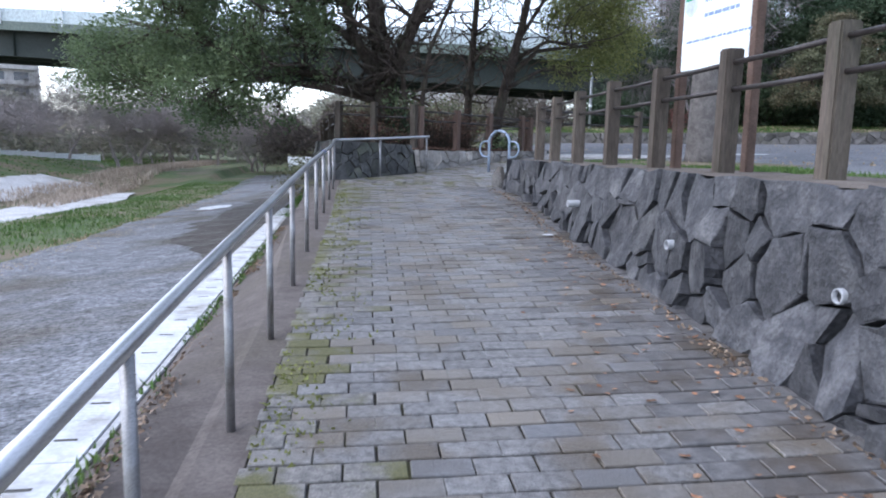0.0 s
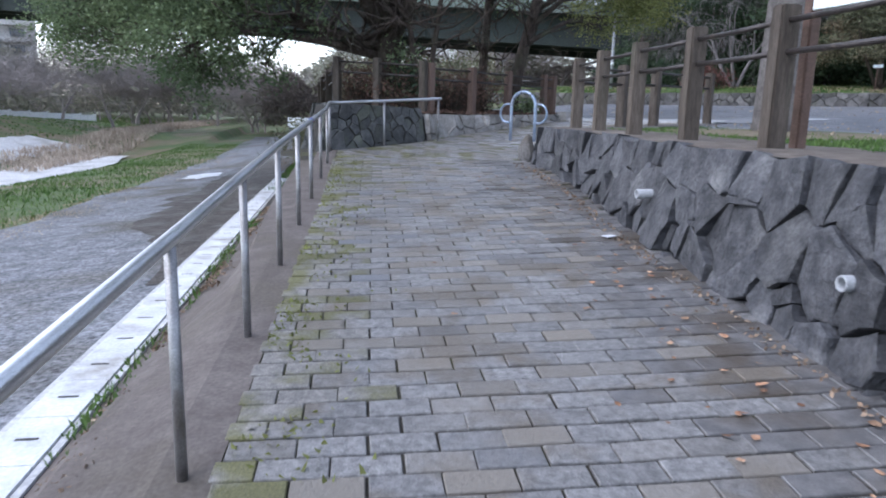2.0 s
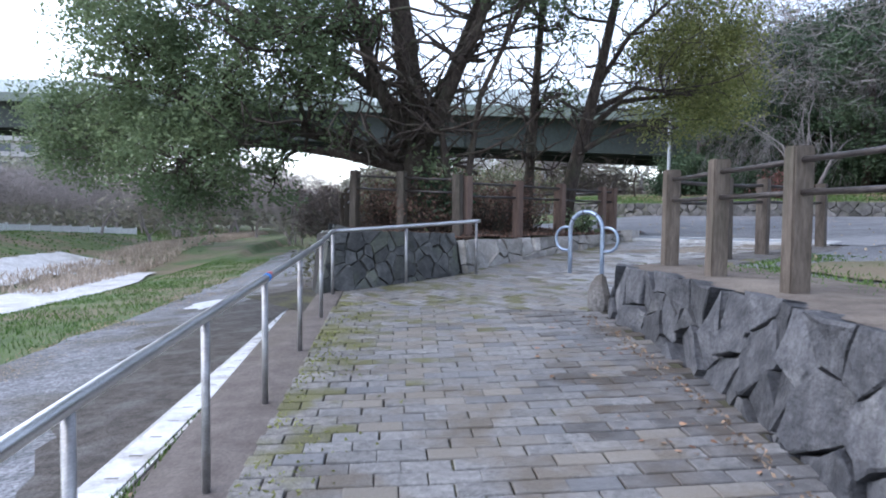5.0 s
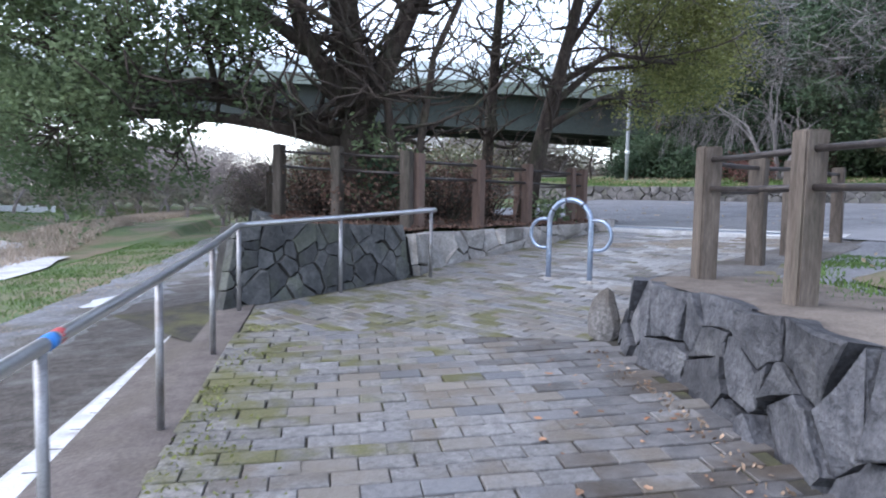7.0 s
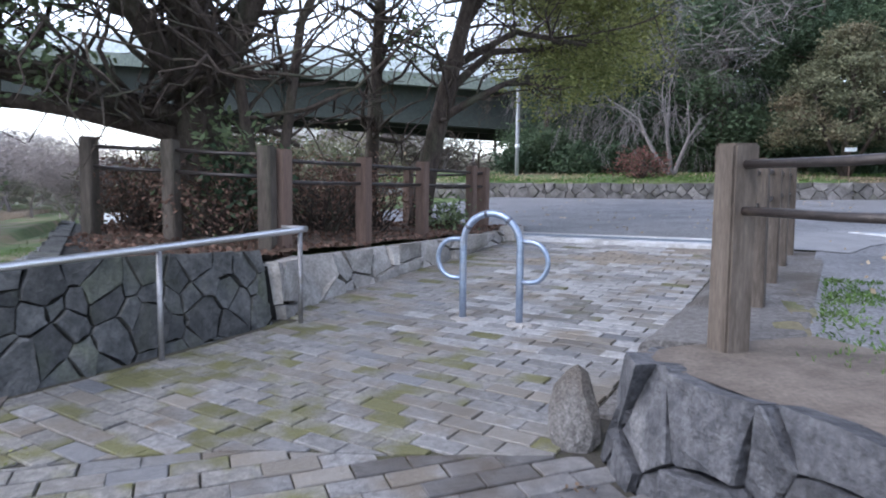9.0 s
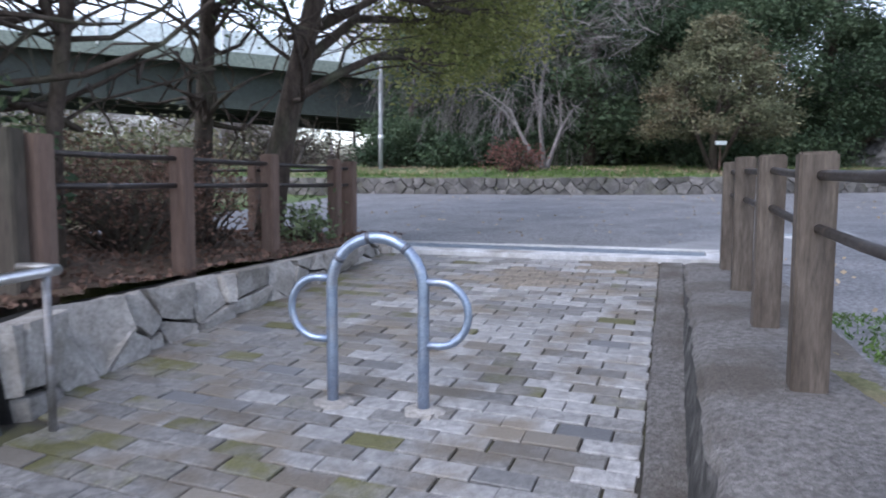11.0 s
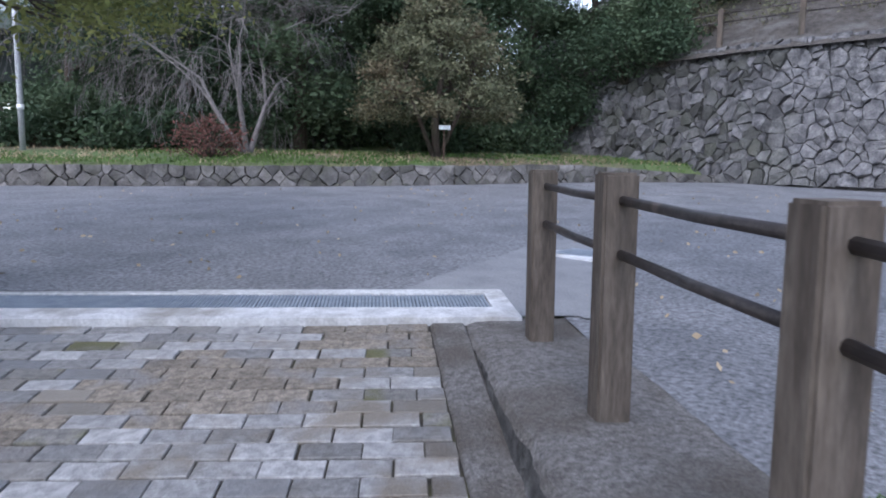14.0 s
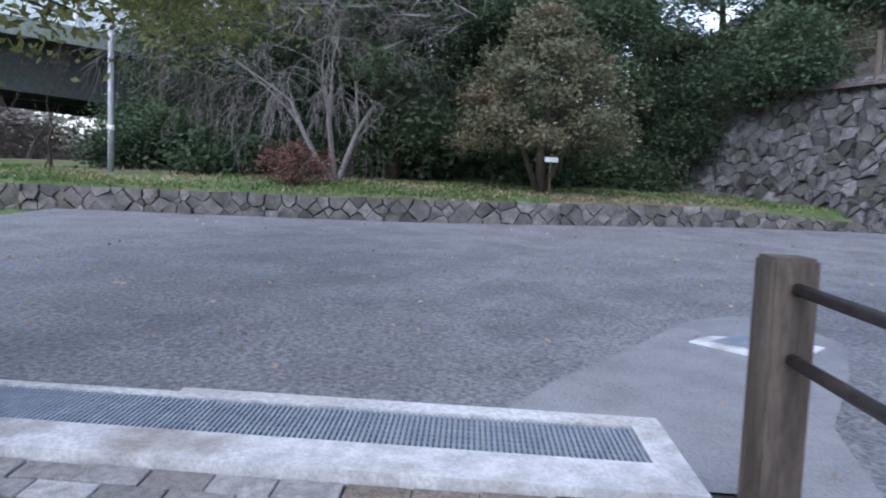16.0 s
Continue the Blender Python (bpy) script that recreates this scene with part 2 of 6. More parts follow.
M = {
    "paver": mat("paver", (0.14, 0.136, 0.135), (0.262, 0.254, 0.25), 22, 0.42, 0.9, 120, vary=0.15, spec=0.5, tone=((0.205, 0.182, 0.155), (0.15, 0.152, 0.162)), c3=(0.15, 0.128, 0.104), s3=1.9, lo3=0.48, hi3=0.62, dist=0.008, grain_range=(0.62, 1.38)),
    "paver_rest": mat("paver_rest", (0.14, 0.136, 0.135), (0.262, 0.254, 0.25), 22, 0.42, 0.9, 120, vary=0.15, spec=0.5, island=True, tone=((0.205, 0.182, 0.155), (0.15, 0.152, 0.162)), c3=(0.15, 0.128, 0.104), s3=1.9, lo3=0.48, hi3=0.62, dist=0.008, grain_range=(0.62, 1.38)),
    # Pale worn blocks, with the open sky's sheen put into their colour.
    "paver_pale_sheen": mat("paver_pale_sheen", (0.225, 0.22, 0.22), (0.40, 0.392, 0.392), 20, 0.34, 0.8, 110, vary=0.18, spec=0.5, island=True, c3=(0.2, 0.172, 0.14), s3=1.9, lo3=0.5, hi3=0.64, dist=0.008, grain_range=(0.68, 1.32)),
    "paver_moss": mat("paver_moss", (0.14, 0.134, 0.128), (0.24, 0.228, 0.212), 22, 0.62, 0.9, 110, vary=0.15, island=True, grain_range=(0.6, 1.4), c3=(0.122, 0.118, 0.055), s3=2.6, lo3=0.44, hi3=0.58, dist=0.008),
    "paver_sandy": mat("paver_sandy", (0.15, 0.13, 0.108), (0.285, 0.245, 0.2), 24, 0.8, 1.0, 90, vary=0.16, island=True, grain_range=(0.6, 1.4), c3=(0.22, 0.21, 0.205), s3=3.0, lo3=0.52, hi3=0.66, dist=0.012),
    "paver_damp": mat("paver_damp", (0.10, 0.097, 0.098), (0.175, 0.168, 0.166), 11, 0.4, 0.7, 120, vary=0.25, island=True, spec=0.5, grain_range=(0.7, 1.3), c3=(0.085, 0.069, 0.054), s3=2.0, lo3=0.45, hi3=0.65, dist=0.006),
    "paver_bed": mat("paver_bed", (0.034, 0.031, 0.028), (0.06, 0.054, 0.042), 12, 0.95, 0.6, 90, c3=(0.09, 0.09, 0.038), s3=2.0),
    # Dark soil; on the gravel path this colour also carries the shade.
    "soil_and_shade": mat("soil_and_shade", (0.05, 0.044, 0.04), (0.095, 0.085, 0.076), 7, 0.95, 1.0, 40, c3=(0.13, 0.125, 0.12), s3=1.6, dist=0.03, grain_range=(0.5, 1.5)),
    "soil": mat("soil", (0.10, 0.082, 0.068), (0.16, 0.135, 0.115), 5, 0.95, 0.8, 45, c3=(0.20, 0.17, 0.14), s3=1.2, dist=0.02),
    "concrete_strip": mat("concrete_strip", (0.095, 0.08, 0.073), (0.145, 0.125, 0.115), 5, 0.9, 0.8, 45, grain_range=(0.75, 1.25), c3=(0.105, 0.09, 0.075), s3=1.5),
    "concrete_kerb": mat("concrete_kerb", (0.115, 0.107, 0.102), (0.22, 0.21, 0.203), 26, 0.9, 1.0, 70, c3=(0.105, 0.092, 0.08), s3=1.7, lo3=0.44, hi3=0.62, dist=0.02, grain_range=(0.6, 1.4)),
    "concrete_white": mat("concrete_white", (0.55, 0.565, 0.59), (0.70, 0.715, 0.74), 4, 0.85, 0.5, 45, c3=(0.36, 0.345, 0.325), s3=3.2, lo3=0.5, hi3=0.7, grain_range=(0.85, 1.15)),
    "concrete_rim": mat("concrete_rim", (0.43, 0.43, 0.44), (0.62, 0.62, 0.63), 7, 0.88, 0.8, 50, c3=(0.3, 0.285, 0.265), s3=2.2, lo3=0.5, hi3=0.7, grain_range=(0.8, 1.2)),
    "concrete_pale": mat("concrete_pale", (0.46, 0.46, 0.47), (0.60, 0.60, 0.60), 2.5, 0.9, 0.5, 30, c3=(0.36, 0.35, 0.33), s3=0.6),
    "stone_dark": mat("stone_dark", (0.04, 0.041, 0.047), (0.092, 0.092, 0.1), 7, 0.7, 1.0, 34, vary=0.32, c3=(0.17, 0.168, 0.172), s3=2.6, lo3=0.56, hi3=0.76, dist=0.03, grain_range=(0.62, 1.38)),
    "stone_planter": mat("stone_planter", (0.048, 0.05, 0.05), (0.098, 0.098, 0.097), 9, 0.8, 1.0, 34, vary=0.3, c3=(0.085, 0.092, 0.07), s3=1.8, dist=0.02),
    "stone_light": mat("stone_light", (0.25, 0.232, 0.217), (0.36, 0.34, 0.32), 6, 0.85, 0.9, 35, vary=0.18, c3=(0.18, 0.165, 0.145), s3=2.2, dist=0.02),
    "stone_far": mat("stone_far", (0.085, 0.08, 0.076), (0.18, 0.17, 0.165), 3, 0.85, 0.9, 25, vary=0.35, c3=(0.10, 0.098, 0.075), s3=0.9, dist=0.03),
    "stone_castle": mat("stone_castle", (0.05, 0.05, 0.054), (0.15, 0.147, 0.15), 4.5, 0.85, 1.0, 22, vary=0.36, c3=(0.07, 0.072, 0.062), s3=0.3, lo3=0.48, hi3=0.66, dist=0.05, grain_range=(0.6, 1.4)),
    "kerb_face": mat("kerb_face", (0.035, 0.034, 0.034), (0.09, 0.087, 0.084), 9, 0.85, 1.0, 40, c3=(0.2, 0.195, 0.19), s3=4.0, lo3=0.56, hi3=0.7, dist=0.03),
    "joint": mat("joint", (0.012, 0.012, 0.012), (0.024, 0.022, 0.02), 6, 0.95, 0.7, 40),
    "joint_wall": mat("joint_wall", (0.025, 0.024, 0.022), (0.05, 0.047, 0.044), 6, 0.95, 0.7, 30),
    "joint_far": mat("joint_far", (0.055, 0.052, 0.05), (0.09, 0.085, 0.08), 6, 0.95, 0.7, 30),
    "asphalt": mat("asphalt", (0.138, 0.141, 0.152), (0.2, 0.202, 0.214), 1.2, 0.72, 1.0, 27, grain_range=(0.35, 1.65), c3=(0.17, 0.17, 0.178), s3=0.25, lo3=0.52, hi3=0.8, dist=0.03),
    "asphalt_patch": mat("asphalt_patch", (0.20, 0.202, 0.214), (0.26, 0.262, 0.274), 2, 0.85, 0.6, 70, dist=0.006),
    "gravel": mat("gravel", (0.12, 0.126, 0.138), (0.225, 0.232, 0.25), 5, 0.85, 1.0, 24, grain_range=(0.2, 1.8), c3=(0.10, 0.092, 0.08), s3=0.42, lo3=0.48, hi3=0.64, dist=0.03),
    "ground": mat("ground", (0.07, 0.115, 0.04), (0.115, 0.15, 0.058), 1.3, 0.95, 1.0, 25, c3=(0.19, 0.155, 0.105), s3=0.28, lo3=0.45, hi3=0.62, dist=0.05),
    "litter": mat("litter", (0.06, 0.042, 0.03), (0.13, 0.085, 0.058), 9, 0.95, 1.0, 40, c3=(0.05, 0.04, 0.03), s3=1.2, dist=0.05),
    "steel": mat("steel", (0.60, 0.605, 0.62), (0.70, 0.705, 0.72), 3, 0.34, 0.0, 200, metal=1.0, spec=0.5),
    "steel_dull": mat("steel_dull", (0.26, 0.255, 0.26), (0.36, 0.355, 0.36), 9, 0.5, 0.1, 160, metal=0.85, c3=(0.2, 0.18, 0.17), s3=6),
    "rack_steel": mat("rack_steel", (0.27, 0.335, 0.45), (0.36, 0.425, 0.54), 14, 0.36, 0.1, 120, metal=0.75, c3=(0.34, 0.36, 0.42), s3=8),
    "rack_band": mat("rack_band", (0.10, 0.11, 0.14), (0.17, 0.18, 0.21), 20, 0.5, 0.1, 160, metal=0.5),
    "post_wood": mat("post_wood", (0.068, 0.054, 0.044), (0.122, 0.1, 0.083), 12, 0.88, 0.7, 60, stretch=(1, 1, 0.16), grain_range=(0.7, 1.3), vary=0.2, c3=(0.065, 0.06, 0.045), s3=4.0, dist=0.008),
    "post_red": mat("post_red", (0.135, 0.088, 0.07), (0.19, 0.13, 0.105), 16, 0.88, 0.5, 70, stretch=(1, 1, 0.12), grain_range=(0.82, 1.18), vary=0.15, c3=(0.16, 0.12, 0.1), s3=3.0, dist=0.008),
    "bar": mat("bar", (0.035, 0.03, 0.03), (0.06, 0.05, 0.048), 14, 0.42, 0.2, 120, metal=0.3, c3=(0.14, 0.11, 0.09), s3=7, lo3=0.6, hi3=0.7, spec=0.5),
    "bark": mat("bark", (0.042, 0.031, 0.025), (0.088, 0.068, 0.056), 14, 0.95, 1.0, 50, stretch=(1, 1, 0.35), c3=(0.075, 0.075, 0.05), s3=2.5, dist=0.03),
    "bark_grey": mat("bark_grey", (0.14, 0.125, 0.122), (0.225, 0.205, 0.2), 8, 0.95, 0.8, 40, dist=0.02),
    "bark_pale": mat("bark_pale", (0.10, 0.09, 0.086), (0.17, 0.155, 0.148), 8, 0.95, 0.6, 40, dist=0.02),
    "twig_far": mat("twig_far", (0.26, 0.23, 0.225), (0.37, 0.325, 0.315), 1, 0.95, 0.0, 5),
    # Distance haze is put into this pale wood colour.
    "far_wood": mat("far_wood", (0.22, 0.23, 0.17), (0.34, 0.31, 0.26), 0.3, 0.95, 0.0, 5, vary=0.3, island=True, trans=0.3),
    "thicket": mat("thicket", (0.13, 0.108, 0.095), (0.21, 0.175, 0.16), 0.25, 0.95, 0.0, 5, vary=0.3, island=True, trans=0.2, c3=(0.12, 0.135, 0.075), s3=0.12),
    "reed": mat("reed", (0.36, 0.29, 0.23), (0.52, 0.44, 0.36), 1, 0.9, 0.0, 10, vary=0.3, island=True, trans=0.2),
    "leaf": mat("leaf", (0.095, 0.135, 0.07), (0.19, 0.24, 0.128), 0.7, 0.5, 0.0, 12, spec=0.15, vary=0.28, island=True, trans=0.4),
    "leaf_dark": mat("leaf_dark", (0.034, 0.058, 0.034), (0.07, 0.103, 0.058), 0.8, 0.55, 0.0, 10, spec=0.15, vary=0.3, island=True, trans=0.2),
    "leaf_mid": mat("leaf_mid", (0.045, 0.075, 0.042), (0.095, 0.13, 0.074), 0.8, 0.55, 0.0, 10, spec=0.15, vary=0.3, island=True, trans=0.2),
    "leaf_yellow": mat("leaf_yellow", (0.14, 0.16, 0.052), (0.26, 0.27, 0.10), 1.2, 0.6, 0.0, 12, spec=0.15, vary=0.28, island=True, trans=0.3),
    "leaf_olive": mat("leaf_olive", (0.10, 0.112, 0.066), (0.18, 0.18, 0.11), 1.4, 0.6, 0.0, 12, spec=0.15, vary=0.4, island=True, trans=0.2, c3=(0.17, 0.125, 0.085), s3=0.6),
    "leaf_red": mat("leaf_red", (0.12, 0.06, 0.05), (0.2, 0.095, 0.08), 2, 0.8, 0.0, 12, vary=0.4, island=True, trans=0.2),
    "grass": mat("grass", (0.06, 0.125, 0.028), (0.12, 0.185, 0.052), 1.0, 0.7, 0.0, 6, vary=0.4, island=True, trans=0.3),
    "grass_dry": mat("grass_dry", (0.32, 0.245, 0.16), (0.46, 0.37, 0.26), 1.0, 0.85, 0.0, 6, vary=0.3, island=True, trans=0.3),
    "brush": mat("brush", (0.10, 0.06, 0.045), (0.19, 0.115, 0.085), 3, 0.9, 0.0, 12, vary=0.4, island=True, trans=0.1),
    "scrap": mat("scrap", (0.16, 0.105, 0.07), (0.30, 0.23, 0.17), 6, 0.9, 0.0, 40, vary=0.5, island=True),
    "dead_leaf": mat("dead_leaf", (0.28, 0.13, 0.07), (0.40, 0.26, 0.17), 6, 0.8, 0.0, 40, vary=0.5),
    "pipe": mat("pipe", (0.36, 0.37, 0.39), (0.45, 0.46, 0.48), 6, 0.5, 0.05, 60),
    # Near-black colour standing for the shade inside the weep pipes.
    "hole": mat("hole", (0.012, 0.012, 0.012), (0.02, 0.02, 0.02), 6, 0.9, 0.0, 60),
    "grate": mat("grate", (0.22, 0.26, 0.31), (0.30, 0.34, 0.39), 10, 0.5, 0.2, 120, metal=0.2),
    "sign_white": mat("sign_white", (0.78, 0.84, 0.86), (0.82, 0.87, 0.89), 2, 0.35, 0.0, 30, spec=0.5),
    "sign_frame": mat("sign_frame", (0.085, 0.052, 0.040), (0.13, 0.082, 0.064), 7, 0.7, 0.3, 60),
    "ink_blue": mat("ink_blue", (0.22, 0.30, 0.48), (0.26, 0.34, 0.5), 5, 0.6, 0.0, 60),
    "ink_green": mat("ink_green", (0.03, 0.30, 0.15), (0.04, 0.34, 0.18), 5, 0.6, 0.0, 60),
    "ink_red": mat("ink_red", (0.5, 0.18, 0.2), (0.55, 0.22, 0.25), 5, 0.6, 0.0, 60),
    # Darker than the fascia's green: the shade under the deck is in this colour.
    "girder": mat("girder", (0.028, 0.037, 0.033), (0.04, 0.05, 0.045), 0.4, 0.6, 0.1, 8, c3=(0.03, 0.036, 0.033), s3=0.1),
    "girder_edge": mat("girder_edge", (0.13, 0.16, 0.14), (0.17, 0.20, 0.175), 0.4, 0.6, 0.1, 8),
    "barrier": mat("barrier", (0.52, 0.58, 0.60), (0.60, 0.66, 0.68), 0.3, 0.4, 0.0, 6),
    "white_paint": mat("white_paint", (0.76, 0.77, 0.79), (0.82, 0.83, 0.84), 1, 0.6, 0.0, 12),
    "building": mat("building", (0.46, 0.43, 0.42), (0.54, 0.51, 0.49), 0.3, 0.9, 0.0, 3),
    "glass_dark": mat("glass_dark", (0.10, 0.11, 0.13), (0.15, 0.16, 0.18), 0.3, 0.25, 0.0, 3),
    "lamp_grey": mat("lamp_grey", (0.30, 0.31, 0.33), (0.38, 0.39, 0.41), 3, 0.5, 0.1, 40, metal=0.4),
    "paper": mat("paper", (0.72, 0.73, 0.80), (0.78, 0.79, 0.84), 8, 0.7, 0.0, 60),
    "tape_blue": mat("tape_blue", (0.05, 0.22, 0.62), (0.08, 0.28, 0.7), 8, 0.5, 0.0, 60),
    "tape_red": mat("tape_red", (0.45, 0.07, 0.08), (0.5, 0.1, 0.1), 8, 0.5, 0.0, 60),
}

# ---- plan ----
O2 = Vector((8.34, 16.54))
UD, VD = Vector((0.757, 0.653)), Vector((-0.653, 0.757))


def uv(x, y):
    d = Vector((x, y)) - O2
    return d.dot(UD), d.dot(VD)


def xy(u, v):
    p = O2 + UD * u + VD * v
    return p.x, p.y


def lerp_line(pts, s, axis=1):
    """The other coordinate of a polyline at the coordinate s."""
    o = 1 - axis
    for a, b in zip(pts, pts[1:]):
        if s <= b[axis] or b is pts[-1]:
            f = (s - a[axis]) / (b[axis] - a[axis])
            return a[o] + f * (b[o] - a[o])


def sstep(a, b, x):
    f = min(1, max(0, (x - a) / (b - a)))
    return f * f * (3 - 2 * f)


WALL = [(2.30, -6.0), (2.40, 2.8), (2.54, 4.72), (2.69, 7.7), (2.90, 9.7), (3.0, 11.6), (2.98, 12.55)]
RAIL = [(-0.46, 3.27), (-0.08, 10.0), (0.09, 14.3)]
LOWWALL = [(3, 43), (6.2, 36.5), (9.5, 31.2), (11.8, 28.6), (15.0, 25.4), (17.1, 23.9), (21.0, 21.6), (25.0, 18.4), (31, 12.5)]
CASTLE = [(22.6, 6.0), (23.2, 14.5), (23.9, 19.0), (25.3, 22.5), (27.2, 26.5), (29.5, 31.0)]
TOP = 1.32


def ramp_z(x, y):
    return -0.03254 + 0.01538 * x + 0.06544 * y + 0.00471 * x * x - 0.00014 * x * y - 0.00028 * y * y


def path_z(x, y):
    yy = min(y, 34)
    z = 0.12 - 0.023 * (max(yy, 2.5) - 2.5) - 0.07 * max(0, 2.5 - max(yy, -8)) + 0.085 * (max(x, -5) + 1)
    if x < -5:
        z -= 0.03 * (min(-5 - x, 4))
    if x < -9:
        z -= 0.62 * sstep(-8.6, -11.5, x)
    if x < -14.5:
        rise = sstep(-15, -25, x)
        z += rise * (-0.1 + 0.04 * min(12, max(-12, 72 - y)) - z)
    if y > 48 and x < -8:
        z += sstep(48, 60, y) * (-0.3 - z) * 0.7 * sstep(-22, -15, x)
    return z


def up_z(x, y):
    u, v = uv(x, y)
    return 1.405 + 0.047 * min(max(u, 0), 13) + 0.012 * min(max(u, -14), 0)


def bank_over(x, y):
    """Metres behind the low wall on the far side of the road (negative on the road)."""
    best = 1e9
    for a, b in zip(LOWWALL, LOWWALL[1:]):
        ax, ay = a
        dx, dy = b[0] - ax, b[1] - ay
        L = math.hypot(dx, dy)
        f = min(1, max(0, ((x - ax) * dx + (y - ay) * dy) / (L * L)))
        d = math.hypot(x - ax - f * dx, y - ay - f * dy)
        side = (x - ax) * -dy + (y - ay) * dx
        if d < abs(best) - 1e-6:
            best = d if side > 0 else -d
    return best


def yard_edge(u):
    """Where the yard's asphalt ends, across the fence line."""
    e = -0.34 - 0.05 * sstep(-3, -5, u)
    return min(e, (8.34 + 0.757 * u - 3.3 - 4.6 * sstep(-5.2, -8, u) + 0.35 * noise.noise((u * 1.3, 2, 0))) / 0.653)


def ground_z(x, y):
    lo = path_z(x, y)
    if -1.35 < x < 0.4 and y < 16:
        lo -= 0.14
    if y < 12.6:
        m = sstep(0.22, 0.36, x - lerp_line(WALL, y))
    else:
        u, v = uv(x, y)
        right = sstep(-0.05, -0.2, v)
        ahead = sstep(0.15, 0.3, u) * sstep(0.3, 2.2, x)
        m = max(right, ahead)
    if m <= 0:
        return min(lo, ramp_z(x, y) - 0.25) if -0.6 < x < 9 and y < 20 else lo
    z = up_z(x, y)
    if y <= 14 and x > 3.9:
        u, v = uv(x, y)
        z -= 0.07 * sstep(0.0, -0.25, v - yard_edge(u))
    if y > 14:
        bo = bank_over(x, y)
        z += 0.42 * sstep(0.35, 0.8, bo) + 0.07 * min(max(bo, 0), 8)
        u, v = uv(x, y)
        z += 0.11 * max(0, min(bo - 6, 40)) * sstep(9, 3, v)
        if bo < 0 and (v > -0.3 or u > -6):
            z -= 0.09
    z = lo + (z - lo) * m
    if y < 20 and x < 9:
        u, v = uv(x, y)
        if v > 0.0 and u < 0.3:
            z = min(z, ramp_z(x, y) - 0.25)
    return z


def mesh_of(name, verts, faces, material, smooth=False):
    me = bpy.data.meshes.new(name)
    me.from_pydata([tuple(v) for v in verts], [], [tuple(f) for f in faces])
    for m in (material if isinstance(material, list) else [material]):
        me.materials.append(m)
    if smooth:
        me.polygons.foreach_set("use_smooth", [True] * len(me.polygons))
    return me


def obj(name, verts, faces, material, parent=None, smooth=False, label="", **tags):
    ob = new(name, mesh_of(name, verts, faces, material, smooth))
    if parent:
        ob.parent = parent
    if label or tags:
        tagged(ob, label, **tags)
    return ob


def part(name, bm, material, parent, label=""):
    me = bpy.data.meshes.new(name)
    bm.normal_update()
    bm.to_mesh(me)
    bm.free()
    me.materials.append(material)
    ob = new(name, me)
    ob.parent = parent
    if label:
        ob["label"] = label
    return ob


def thing(name, at, label, category, group="", kind="", rz=0):
    e = new(name)
    e.empty_display_size = 0.1
    e.matrix_world = pose(*at, 0, 0, rz)
    return tagged(e, label, category, group, kind)


def box_bm(sx, sy, sz, at=(0, 0, 0), bevel=0.0, rot=0.0, bm=None, jitter=0.0):
    """A bevelled box standing on at."""
    bm = bm or bmesh.new()
    made = bmesh.ops.create_cube(bm, size=1)["verts"]
    bmesh.ops.scale(bm, vec=(sx, sy, sz), verts=made)
    if bevel:
        edges = list({e for v in made for e in v.link_edges})
        res = bmesh.ops.bevel(bm, geom=edges, offset=bevel, segments=2, affect="EDGES")
        made = list({v for f in res["faces"] for v in f.verts} | {v for v in made if v.is_valid})
    if jitter:
        for v in made:
            v.co += Vector([random.uniform(-jitter, jitter) for _ in range(3)])
    bmesh.ops.rotate(bm, cent=(0, 0, 0), matrix=Matrix.Rotation(rot, 3, "Z"), verts=made)
    bmesh.ops.translate(bm, vec=(at[0], at[1], at[2] + sz / 2), verts=made)
    return bm


def tube(pts, radii, sides=8, cap=True):
    """Vertices and faces of a tube through pts."""
    pts = [Vector(p) for p in pts]
    vs, fs = [], []
    side = None
    for i, p in enumerate(pts):
        d = (pts[min(i + 1, len(pts) - 1)] - pts[max(i - 1, 0)])
        if d.length < 1e-7:
            d = Vector((0, 0, 1))
        d.normalize()
        if side is None:
            side = d.orthogonal().normalized()
        else:
            side = side - d * side.dot(d)
            side = side.normalized() if side.length > 1e-6 else d.orthogonal().normalized()
        up = d.cross(side)
        r = radii[i] if isinstance(radii, (list, tuple)) else radii
        for k in range(sides):
            a = 2 * math.pi * k / sides
            vs.append(p + (side * math.cos(a) + up * math.sin(a)) * r)
    for i in range(len(pts) - 1):
        for k in range(sides):
            a, b = i * sides + k, i * sides + (k + 1) % sides
            fs.append((a, b, b + sides, a + sides))
    if cap:
        fs.append(tuple(reversed(range(sides))))
        fs.append(tuple(range((len(pts) - 1) * sides, len(pts) * sides)))
    return vs, fs


class Soup:
    """Gathers pieces into one mesh."""
    def __init__(self):
        self.v, self.f = [], []

    def add(self, vf):
        n = len(self.v)
        self.v += vf[0]
        self.f += [tuple(i + n for i in f) for f in vf[1]]
        return self


def tube_ob(name, pts, radii, material, parent, sides=10, label=""):
    v, f = tube(pts, radii, sides)
    ob = obj(name, v, f, material, parent, smooth=True)
    if label:
        ob["label"] = label
    return ob


# ---- the ground: one sheet to the horizon ----
def axis(parts):
    out = []
    for a, b, st in parts:
        out += list(np.arange(a, b - 1e-6, st))
    return out + [parts[-1][1]]


gx = axis([(-900, -100, 100), (-100, -40, 6), (-40, -14, 1.0), (-14, -1, 0.5), (-1, 10, 0.2), (10, 36, 0.6), (36, 100, 6), (100, 900, 100)])
gy = axis([(-900, -60, 120), (-60, -8, 4), (-8, 0, 1.0), (0, 22, 0.25), (22, 48, 0.6), (48, 110, 4), (110, 910, 100)])
